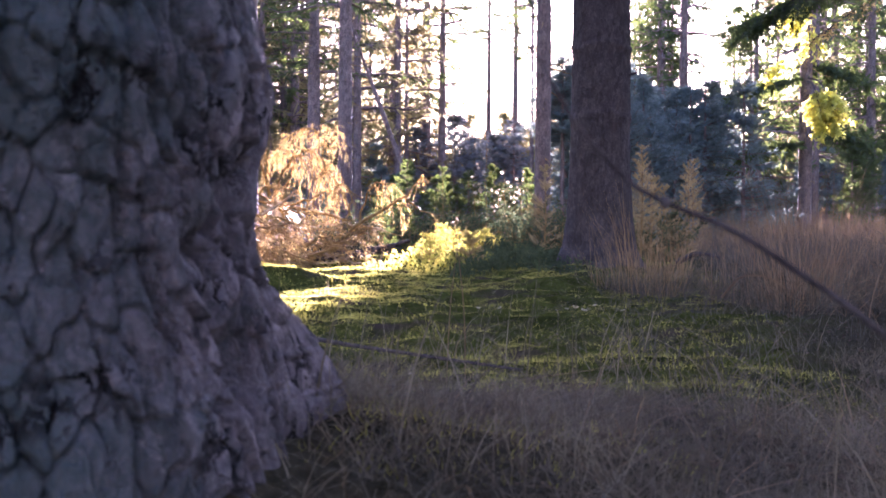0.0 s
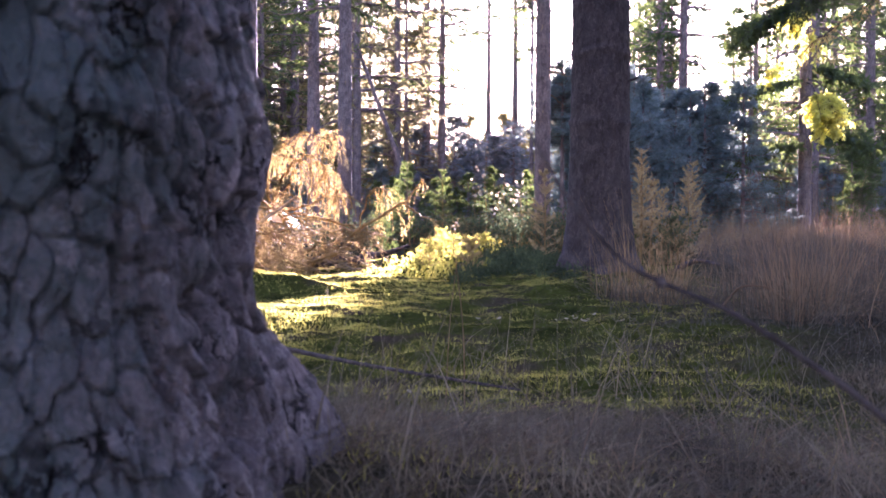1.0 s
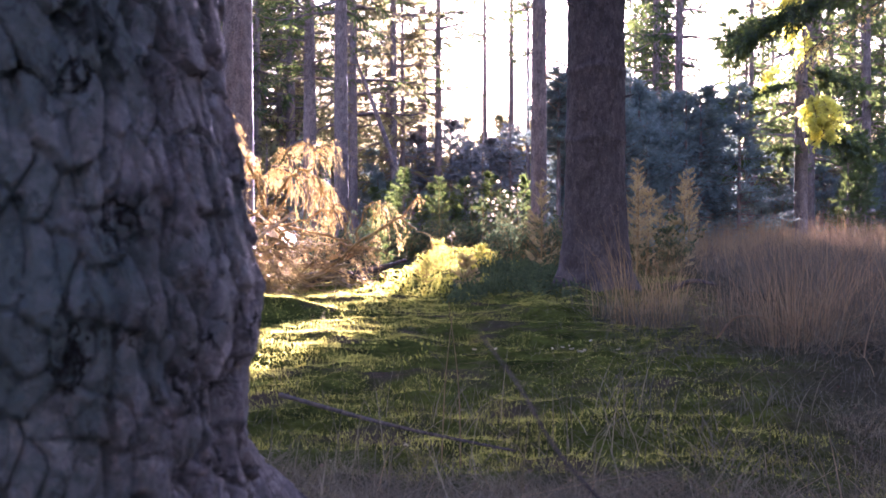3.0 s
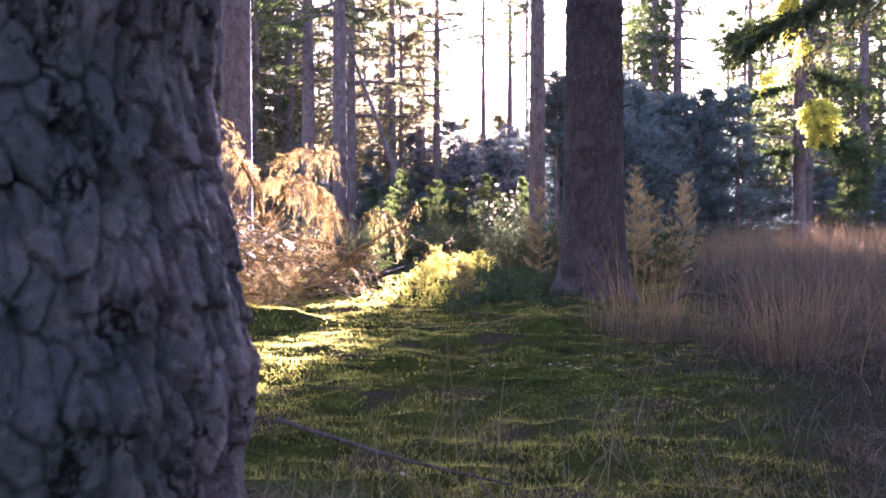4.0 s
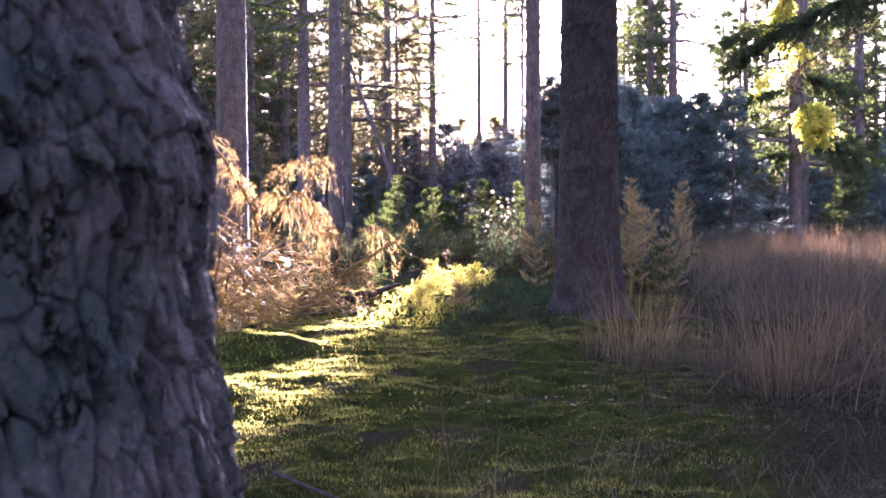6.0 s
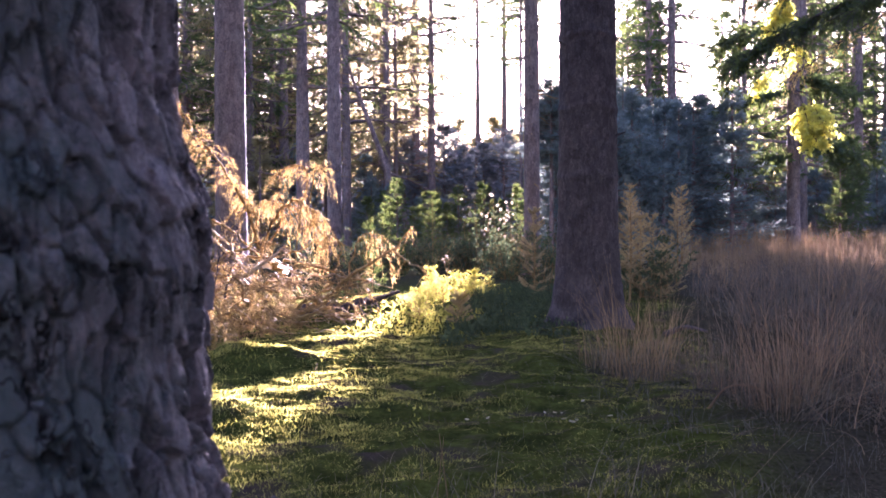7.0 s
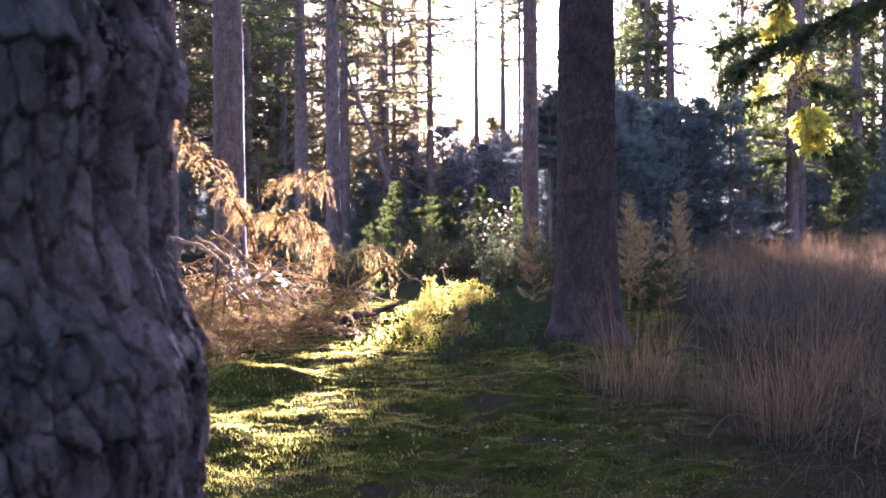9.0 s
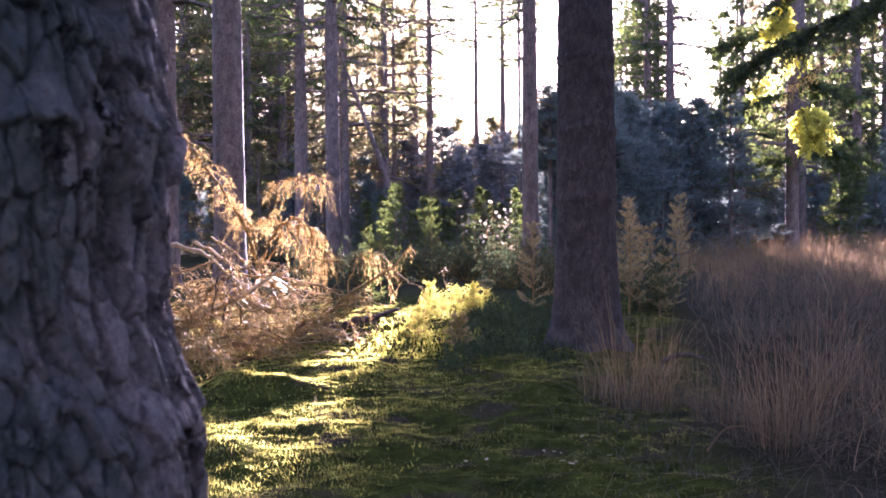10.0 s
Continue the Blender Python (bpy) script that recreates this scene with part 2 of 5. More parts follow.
def ground_z(x, y):
    """The lie of the forest floor."""
    x, y = np.asarray(x, float), np.asarray(y, float)
    near = np.exp(-((y - 6) / 14) ** 2 - (x / 14) ** 2)
    lumps = 0.5 - np.abs(fbm(x / 0.42, y / 0.36, 8, 3))
    cushions = 0.5 - np.abs(fbm(x / 0.19, y / 0.15, 12, 2))
    z = 0.25 * fbm(x / 14, y / 14, 3, 2) * (1 - near) + (0.045 * fbm(x / 1.1, y / 1.1, 5, 2) + 0.07 * lumps + 0.026 * cushions - 0.029 + 0.012 * fbm(x / 0.12, y / 0.12, 9, 2)) * near
    z = z + bump_at(x, y, -0.4, 1.1, 0.8, 0.8, 0.235) + bump_at(x, y, 1.15, 8.9, 1.1, 1.0, 0.1) + bump_at(x, y, 0.1, 11.5, 1.0, 2.4, 0.16)
    z = z + bump_at(x, y, 0.72, 7.0, 0.36, 0.26, 0.09) + bump_at(x, y, -0.15, 3.35, 0.12, 0.1, 0.035)
    z = z + bump_at(x, y, -1.3, 7.0, 0.4, 0.26, 0.17) + bump_at(x, y, -1.08, 5.15, 0.36, 0.24, 0.07)
    z = z + bump_at(x, y, -0.95, 8.0, 0.5, 0.35, 0.06) - bump_at(x, y, -1.35, 7.7, 0.35, 0.25, 0.08)
    return z


def litter(x, y):
    """Where dead grass and needle litter cover the moss: near the camera, and on the field's side. 0 to 1."""
    n = 0.5 * fbm(np.asarray(x) / 0.9, np.asarray(y) / 0.9, 51, 3)
    near_side = np.clip((2.6 - y) / 0.7 + 0.3 + n * 1.4, 0, 1)
    field_side = np.clip((x - 0.16 * y - 0.25) / 0.7 + n * 1.4, 0, 1)
    far_side = np.clip((np.asarray(y) - 14) / 6, 0, 0.7)
    return np.maximum(np.maximum(near_side, field_side), far_side)


def mesh_of(name, verts, *faces):
    """A mesh from arrays: vertices, and one or more arrays of triangles or quads."""
    me = bpy.data.meshes.new(name)
    verts = np.asarray(verts, float).reshape(-1, 3)
    faces = [np.asarray(f, np.int32) for f in faces if len(f)]
    loops = np.concatenate([f.ravel() for f in faces])
    sizes = np.concatenate([np.full(len(f), f.shape[1], np.int32) for f in faces])
    me.vertices.add(len(verts))
    me.vertices.foreach_set("co", verts.ravel())
    me.loops.add(len(loops))
    me.loops.foreach_set("vertex_index", loops)
    me.polygons.add(len(sizes))
    me.polygons.foreach_set("loop_start", np.concatenate([[0], np.cumsum(sizes)[:-1]]).astype(np.int32))
    me.update(calc_edges=True)
    me.validate()
    return me


def smooth(me):
    me.polygons.foreach_set("use_smooth", np.ones(len(me.polygons), bool))
    return me


def part(name, me, material, parent=None, label="", place=None):
    """One mesh object, under a thing or a part, or by itself."""
    ob = new(name, me)
    if not me.materials:
        me.materials.append(material)
    if parent is not None:
        ob.parent = parent
    if place is not None:
        ob.matrix_basis = place
    if label:
        ob["label"] = label
    return ob


def thing(name, x, y, z, label, category, group="", kind=""):
    ob = new(name)
    ob.empty_display_size = 0.2
    ob.location = (x, y, z)
    return tagged(ob, label, category, group, kind)


def unit(v):
    return v / np.maximum(np.linalg.norm(v, axis=-1, keepdims=True), 1e-9)


def tubes(paths, radii, sides=5):
    """Round stems along n paths of k points: vertices and quads. paths (n, k, 3), radii (n, k)."""
    paths, radii = np.asarray(paths, float), np.asarray(radii, float)
    n, k, _ = paths.shape
    along = unit(np.gradient(paths, axis=1))
    ref = np.where(np.abs(along[..., 2:3]) > 0.9, np.array([1.0, 0, 0]), np.array([0, 0, 1.0]))
    a = unit(np.cross(along, ref))
    b = np.cross(along, a)
    ang = np.linspace(0, 2 * np.pi, sides, endpoint=False)
    ring = a[:, :, None] * np.cos(ang)[:, None] + b[:, :, None] * np.sin(ang)[:, None]
    verts = paths[:, :, None] + ring * radii[:, :, None, None]
    i = np.arange(n * k * sides).reshape(n, k, sides)
    j = np.roll(i, -1, axis=2)
    quads = np.stack([i[:, :-1], j[:, :-1], j[:, 1:], i[:, 1:]], -1).reshape(-1, 4)
    return verts.reshape(-1, 3), quads


def ribbons(paths, widths, side):
    """Flat blades along n paths, folded a little. widths (n, k); side (n, 3) says which way they are broad."""
    n, k, _ = paths.shape
    off = side[:, None] * widths[..., None] / 2
    verts = np.stack([paths - off, paths + off], 2)
    i = np.arange(n * k * 2).reshape(n, k, 2)
    quads = np.stack([i[:, :-1, 0], i[:, :-1, 1], i[:, 1:, 1], i[:, 1:, 0]], -1).reshape(-1, 4)
    return verts.reshape(-1, 3), quads


def diamonds(base, way, length, width, facing=0.0):
    """Needles and leaves: a narrow rhomb from each base along way, turned at random about it, or by facing more or less towards the light."""
    n = len(base)
    way = unit(way)
    side = unit(np.cross(way, rng.normal(size=(n, 3)) + np.array([0, facing, 0])))
    length, width = np.broadcast_to(length, n)[:, None], np.broadcast_to(width, n)[:, None]
    mid = base + way * length * 0.45
    verts = np.stack([base, mid + side * width / 2, base + way * length, mid - side * width / 2], 1)
    return verts.reshape(-1, 3), np.arange(4 * n).reshape(n, 4)


def join(*pieces):
    """Several (vertices, faces) as one."""
    verts, faces, at = [], [], 0
    for v, f in pieces:
        verts.append(v), faces.append(f + at)
        at += len(v)
    return np.concatenate(verts), np.concatenate(faces)


def blades(xy, height, lean, width, k=4, curl=0.3, z=None, way=None, facing=0.0):
    """Grass blades that stand at xy."""
    n = len(xy)
    turn = rng.uniform(0, 2 * np.pi, n) if way is None else way
    out = np.stack([np.cos(turn), np.sin(turn), np.zeros(n)], -1)
    s = np.linspace(0, 1, k)
    reach = np.asarray(lean)[:, None] * (s * 0.5 + curl * s ** 2 * 2) * np.asarray(height)[:, None]
    base = np.column_stack([xy, ground_z(xy[:, 0], xy[:, 1]) - 0.01 if z is None else z])
    up = np.asarray(height)[:, None] * (s - 0.25 * curl * np.asarray(lean)[:, None] * s ** 2)
    paths = base[:, None] + out[:, None] * reach[..., None]
    paths[..., 2] += up
    w = np.broadcast_to(np.asarray(width)[..., None] if np.ndim(width) else width, (n, k)) * (1 - 0.9 * s ** 1.5)
    spin = rng.normal(0, facing, n) if facing else turn + np.pi / 2 + rng.normal(0, 0.7, n)
    return ribbons(paths, w, np.stack([np.cos(spin), np.sin(spin), np.zeros(n)], -1))


def along_paths(paths, count):
    """Random places along n paths: positions, directions, and how far along (0 to 1)."""
    n, k, _ = paths.shape
    which, s = rng.integers(0, n, count), rng.uniform(0, 1, count)
    f = s * (k - 1)
    i = np.minimum(f.astype(int), k - 2)
    a, b = paths[which, i], paths[which, i + 1]
    return a + (b - a) * (f - i)[:, None], unit(b - a), s, which


def limbs(start, way, length, k=6, droop=0.0, lift=0.0, wander=0.05):
    """Curved limbs from start along way: droop pulls them down along their length, lift raises the tips."""
    n = len(start)
    s = np.linspace(0, 1, k)
    length = np.broadcast_to(length, n)
    paths = start[:, None] + unit(way)[:, None] * (s[:, None] * length[:, None, None])
    paths[..., 2] += length[:, None] * (-np.broadcast_to(droop, n)[:, None] * s ** 1.7 + lift * s ** 4)
    jit = rng.normal(0, wander, (n, k, 3)) * length[:, None, None] * s[:, None]
    return paths + jit * 0.5


# ---------------------------------------------------------------- ground
def spread(a, b, fine, count):
    """Steps from a to b that are close about 0 and wide far off."""
    u = np.linspace(np.arcsinh(a / fine), np.arcsinh(b / fine), count)
    return fine * np.sinh(u)


def build_ground():
    gx = spread(-900, 900, 1.3, 500)
    gy = np.concatenate([spread(-900, 0, 1.2, 40)[:-1], np.linspace(0, 14, 400)[:-1], 14 + spread(0, 1400, 2.5, 70)])
    x, y = np.meshgrid(gx, gy)
    v = np.stack([x, y, ground_z(x, y)], -1)
    i = np.arange(x.size).reshape(x.shape)
    q = np.stack([i[:-1, :-1], i[:-1, 1:], i[1:, 1:], i[1:, :-1]], -1).reshape(-1, 4)
    me = smooth(mesh_of("ground", v, q))
    cover = np.repeat(litter(x, y).reshape(-1, 1), 4, 1)
    cover[:, 3] = 1
    me.color_attributes.new("litter", "FLOAT_COLOR", "POINT").data.foreach_set("color", cover.ravel())
    tagged(part("ground", me, GROUND), "mossy forest floor with dead grass and needle litter", "ground", kind="structure")


build_ground()


# ---------------------------------------------------------------- the trees
EDGE_Z = [0.0, 0.1, 0.2, 0.25, 0.27, 0.3, 0.35, 0.385, 0.46, 0.49, 0.545, 0.6, 0.63, 0.71, 0.82, 0.9, 0.96, 1.0, 1.06, 1.12, 1.175, 1.23, 1.27, 1.37, 2.0, 14.0]
EDGE_R = [0.36, 0.345, 0.33, 0.325, 0.32, 0.316, 0.308, 0.302, 0.307, 0.317, 0.328, 0.313, 0.31, 0.295, 0.278, 0.291, 0.284, 0.27, 0.255, 0.256, 0.262,
          0.274, 0.258, 0.242, 0.225, 0.13]


def cracks(u, z, w, h, seed, width):
    """1 on the plates, falling to 0 in a net of long cracks."""
    wu = u + 0.5 * w * grid_noise(u / w * 0.8, z / h * 1.7, seed + 20)
    n = grid_noise(wu / w, z / h, seed) + 0.5 * grid_noise(wu / w * 2.1, z / h * 2.3, seed + 1)
    return np.clip(np.abs(n) / width, 0, 1) ** 0.7


def scales(u, z, w, h, seed):
    """Flat plates of random height with thin gaps: each plate's lift (0 to 1), and the nearness to its edge."""
    best, second, lift = np.full(u.shape, 9.0), np.full(u.shape, 9.0), np.zeros(u.shape)
    row = np.floor(z / h)
    for dr in (-1, 0, 1):
        r = row + dr
        shift = np.sin(r * 91.7 + seed) * 0.5
        col = np.floor(u / w + shift)
        for dc in (-1, 0, 1):
            c = col + dc
            h1, h2 = np.sin(r * 12.9898 + c * 78.233 + seed) * 43758.5453, np.sin(r * 39.346 + c * 11.135 + seed) * 24634.6345
            h1, h2 = h1 - np.floor(h1), h2 - np.floor(h2)
            pz = (r + 0.5 + 0.8 * (h2 - 0.5)) * h
            d = np.hypot((u - (c + 0.5 - shift + 0.8 * (h1 - 0.5)) * w) / w, (z - pz) / h)
            second = np.minimum(second, np.maximum(best, d))
            lift = np.where(d < best, (h1 * 7.3 + h2 * 3.1) % 1.0 + 0.5 * (pz - z) / h, lift)
            best = np.minimum(best, d)
    return lift, np.clip((second - best) / 0.1, 0, 1) ** 0.5


def bark_relief(u, z, w, h, seed, deep=0.0):
    """Height of scaly bark over u (metres round) and z, about 0 to 1. deep: where long furrows run."""
    wu = u + 0.9 * w * fbm(u / w * 0.6, z / h * 0.6, seed + 30, 3)
    wz = z + 0.8 * h * fbm(u / w * 0.6, z / h * 0.6, seed + 31, 3)
    lift, edge = scales(wu, wz, w, h, seed)
    lift2, edge2 = scales(wu, wz, w * 0.45, h * 0.4, seed + 3)
    wave = 0.4 * fbm(wu / w * 0.4, wz / h * 0.35, seed + 7, 2) + 0.1 * fbm(wu / w * 4, wz / h * 5, seed + 9, 2)
    furrow = cracks(u, z, w * 1.1, h * 3.2, seed + 12, 0.42)
    return 0.62 * lift + 0.85 * edge + 0.1 * lift2 + 0.12 * edge2 + 0.3 * wave - deep * 2.2 * (1 - furrow)


def trunk_mesh(profile_z, profile_r, rings, angles, relief, w, h, seed, roots=5, root_size=0.25, lean=(0.0, 0.0), furrowed=None, toe=None, whorls=()):
    """A tapered trunk with root flare and bark in relief."""
    zz, aa = np.meshgrid(np.asarray(rings), np.asarray(angles), indexing="ij")
    r = np.interp(zz, profile_z, profile_r)
    size = float(np.interp(1.0, profile_z, profile_r))
    flare = np.exp(-np.maximum(zz - profile_z[0], 0) / 0.16)
    r = r * (1 + root_size * flare * np.cos(roots * aa + seed) * 0.5) + 0.03 * size * fbm(aa * 2.2, zz * 3, seed, 3)
    if toe:
        r = r + np.interp(zz, toe[2], toe[3]) * np.exp(-(((aa - toe[0]) / toe[1]) ** 2))
    for at in whorls:      # the slight swelling where a ring of branches once grew
        r = r + size * 0.05 * np.exp(-((zz - at - 0.02 * np.sin(3 * aa)) / 0.03) ** 2)
    u = aa * size
    deep = 0.0 if furrowed is None else 0.05 + 0.95 * np.exp(-(((aa - furrowed[0]) / furrowed[1]) ** 2))
    r = r + relief * (bark_relief(u, zz, w, h, seed, deep) - 0.75)
    v = np.stack([r * np.cos(aa) + lean[0] * zz, r * np.sin(aa) + lean[1] * zz, zz], -1)
    i = np.arange(zz.size).reshape(zz.shape)
    j = np.roll(i, -1, 1)
    q = np.stack([i[:-1], j[:-1], j[1:], i[1:]], -1).reshape(-1, 4)
    return smooth(mesh_of("trunk", v, q))


def turn_steps(count, dense=None, share=0.85):
    """Angles round a trunk; dense: the arc (from, to) in radians that takes most of them."""
    if dense is None:
        return np.linspace(-np.pi, np.pi, count, endpoint=False)
    k = int(count * share)
    return np.concatenate([np.linspace(dense[0], dense[1], k, endpoint=False), np.linspace(dense[1], dense[0] + 2 * np.pi, count - k, endpoint=False)])


def crown_mesh(name, height, base_r, whorls, per, sprays, spray_len, spray_w, droop, top_r=0.25, twig=0.02, k=6):
    """A conifer's crown: limbs in rough whorls, each with many needle sprays, open between. Stands on z = 0."""
    hz = np.sort(rng.uniform(0.0, 0.97, whorls * per)) * height
    n = len(hz)
    turn = rng.uniform(0, 2 * np.pi, n)
    reach = (base_r * (1 - hz / height) ** 0.8 + top_r) * rng.uniform(0.55, 1.15, n)
    way = np.stack([np.cos(turn), np.sin(turn), rng.uniform(-0.15, 0.3, n) + 0.5 * (hz / height) ** 2], -1)
    start = np.column_stack([np.zeros(n), np.zeros(n), hz])
    p = limbs(start, way, reach, k, droop, 0.12, 0.06)
    rad = np.linspace(1, 0.2, k)[None] * (0.25 + reach[:, None]) * twig
    wood = tubes(p, rad, 3)
    m = int(n * sprays)
    pos, d, s, which = along_paths(p, m)
    keep = s > 0.12 + 0.15 * rng.uniform(0, 1, m)
    pos, d, s, which = pos[keep], d[keep], s[keep], which[keep]
    out = d + rng.normal(0, 0.75, d.shape)
    out[:, 2] -= 0.25
    ln = spray_len * rng.uniform(0.5, 1.3, len(pos)) * (1.15 - 0.5 * s)
    leaf = diamonds(pos, out, ln, ln * spray_w)
    return mesh_of(name + "_limbs", *wood), mesh_of(name, *leaf)


def dead_stubs(height, count, length):
    hz = rng.uniform(0.12, 1, count) * height
    t = rng.uniform(0, 2 * np.pi, count)
    way = np.stack([np.cos(t), np.sin(t), rng.uniform(-0.3, 0.2, count)], -1)
    p = limbs(np.column_stack([0 * hz, 0 * hz, hz]), way, rng.uniform(0.3, 1, count) * length, 5, 0.25, 0, 0.08)
    return mesh_of("dead_branches", *tubes(p, np.linspace(0.014, 0.004, 5)[None].repeat(count, 0), 4))


CROWNS = [crown_mesh("tall_crown", 11.0, 2.4, 13, 5, 80, 0.32, 0.17, 0.3) for _ in range(4)]
FAR_CROWNS = [crown_mesh("far_crown", 11.0, 2.4, 11, 5, 42, 0.45, 0.16, 0.3, k=4) for _ in range(5)]
FAR_YOUNG = [crown_mesh("far_young_crown", 5.0, 1.35, 13, 5, 32, 0.42, 0.16, 0.12, top_r=0.08, k=4) for _ in range(3)]
YOUNG = [crown_mesh("young_crown", 5.0, 1.35, 16, 5, 66, 0.32, 0.15, 0.12, top_r=0.08) for _ in range(3)]
THICKET = [crown_mesh("thicket_crown", 5.0, 1.4, 18, 5, 62, 0.25, 0.15, 0.12, top_r=0.08, k=4) for _ in range(2)]
BUSHY = [crown_mesh("bush_crown", 4.0, 0.1, 18, 6, 110, 0.2, 0.14, 0.05, top_r=0.75, k=4) for _ in range(2)]
STUBS = [dead_stubs(6.0, 22, 0.9) for _ in range(3)]
tree_count = 0


leaf_copies = {}


def leaf_copy(me, material):
    """The same foliage in another material."""
    key = (me.name, material.name)
    if key not in leaf_copies:
        c = me.copy()
        c.materials.clear()
        c.materials.append(material)
        leaf_copies[key] = c
    return leaf_copies[key]


def crown_on(tree, pair, material, m):
    tagged(part("crown_branchwork", pair[0], BARK_FAR, tree, place=m), kind="stuff")
    tagged(part("crown", leaf_copy(pair[1], material), material, tree, place=m), kind="stuff")


def near_tree():
    tree = thing("spruce_tree", -0.5, 0.98, 0.0, "thick old conifer trunk with grey scaly, deeply cracked bark", "tree")
    rings = np.concatenate([np.linspace(-0.02, 1.5, 520), np.linspace(1.54, 14, 50)])
    part("trunk", trunk_mesh(EDGE_Z, EDGE_R, rings, turn_steps(390, (-1.45, 0.42), 0.86), 0.0185, 0.027, 0.052, 2.0, 5, 0.1, furrowed=(-0.15, 0.42),
                             toe=(0.75, 0.33, [0, 0.15, 0.213, 0.24, 0.274, 0.308, 0.342, 0.4], [0.15, 0.15, 0.147, 0.132, 0.108, 0.082, 0.05, 0])), BARK_NEAR, tree)
    crown_on(tree, CROWNS[0], NEEDLES, pose(0, 0, 7.5, 0, 0, 30))


def mid_tree():
    x, y = 1.19, 8.87
    tree = thing("fir_tree", x, y, float(ground_z(x, y)) - 0.04, "large brown fir trunk flaring at its grassy foot", "tree")
    rings = np.concatenate([np.linspace(0, 3.4, 260), np.linspace(3.5, 17, 40)])
    part("trunk", trunk_mesh([0, 0.08, 0.2, 0.45, 0.9, 1.6, 3.2, 17], [0.43, 0.37, 0.315, 0.272, 0.248, 0.238, 0.225, 0.08], rings,
                             turn_steps(190, (-3.0, -0.1)), 0.009, 0.026, 0.07, 4.0, 6, 0.2, whorls=(1.29, 1.87, 2.47, 3.05)), BARK_MID, tree)
    for h, a in ((1.3, -1.9), (1.28, -1.2), (1.31, -0.7), (1.88, -2.2), (1.86, -1.5), (1.89, -0.9), (2.47, -1.75), (2.48, -1.1)):
        p = limbs(np.array([[0.225 * math.cos(a), 0.225 * math.sin(a), h]]), np.array([[math.cos(a), math.sin(a), -0.2]]), 0.03, 4)
        part("branch_stub", mesh_of("branch_stub", *tubes(p, np.array([[0.02, 0.016, 0.011, 0.004]]), 6)), BARK_MID, tree)
    for h, a in ((1.62, -0.5), (2.38, -2.6)):
        p = limbs(np.array([[0.2 * math.cos(a), 0.2 * math.sin(a), h]]), np.array([[math.cos(a), math.sin(a), 0.3]]), 0.14, 5)
        part("branch_stub", mesh_of("branch_stub", *tubes(p, np.array([[0.016, 0.013, 0.011, 0.009, 0.004]]), 6)), BARK_MID, tree)
    crown_on(tree, CROWNS[1], NEEDLES, pose(0, 0, 8.5, 0, 0, 80))


near_tree()
mid_tree()


def forest_tree(x, y, diameter, crown_from=6.5, height=18.0, lean=(0.0, 0.0), leaves=NEEDLES, wide=1.0, crown=True, label="", far=False, stubs=True):
    global tree_count
    tree_count += 1
    z = float(ground_z(x, y)) - 0.05
    tree = thing("conifer_tree", x, y, z, label or "tall conifer with a bare brown trunk and high open crown", "tree", "forest trees")
    r = diameter / 2
    rings = np.concatenate([np.linspace(0, 1.2, 8), np.linspace(1.6, height, 26)])
    part("trunk", trunk_mesh([0, 0.25, 1.0, 4.0, height], [r * 1.5, r * 1.2, r * 1.06, r, r * 0.25], rings, turn_steps(18), 0.005, 0.09, 0.25,
                             tree_count, lean=lean), BARK_FAR, tree)
    if stubs:
        tagged(part("dead_branchwork", STUBS[tree_count % 3], DEAD_WOOD, tree, place=pose(lean[0] * 3, lean[1] * 3, 0.8, 0, 0, 77 * tree_count)), kind="stuff")
    if crown:
        k = (height - crown_from) / 11.0
        crown_on(tree, FAR_CROWNS[tree_count % 5] if far else CROWNS[tree_count % 4], leaves,
                 pose(lean[0] * crown_from, lean[1] * crown_from, crown_from, 0, 0, 50 * tree_count) @ Matrix.Diagonal((wide, wide, k, 1)))
    return tree


# x, y, diameter, height of the lowest leafy limbs
# (3.5, 45) is added, hidden behind a nearer trunk, to sharpen the shade.
for x, y, d, c in ((-5.4, 20, 0.41, 5.5), (-11.2, 45, 0.34, 6), (-3.56, 17, 0.48, 7), (-10.6, 55, 0.3, 5), (-6.7, 42, 0.39, 5), (-4.8, 34, 0.42, 5.5),
                   (-3.33, 30, 0.39, 6.5), (-4.36, 60, 0.26, 6), (-1.58, 48, 0.36, 6.5), (-0.84, 46, 0.33, 6.5), (1.43, 55, 0.3, 10), (3.08, 60, 0.39, 10),
                   (2.7, 40, 0.13, 9), (3.5, 45, 0.5, 8), (1.57, 20, 0.28, 7), (8.5, 45, 0.3, 3.6), (8.45, 40, 0.37, 3.4), (12.75, 38, 0.34, 2.6), (17.2, 50, 0.32, 4),
                   (17.6, 50, 0.32, 5), (17.5, 45, 0.39, 3.5), (18.7, 45, 0.3, 3.5)):
    forest_tree(x, y, d, c, 17 + 3 * math.sin(x * 7), stubs=(x, y) not in ((3.08, 60), (2.7, 40), (1.43, 55), (3.5, 45)))
forest_tree(-0.95, 33, 0.15, 8, 8, (-0.37, 0.0), crown=False, stubs=False, label="dead slanting conifer stem leaning among the trees")

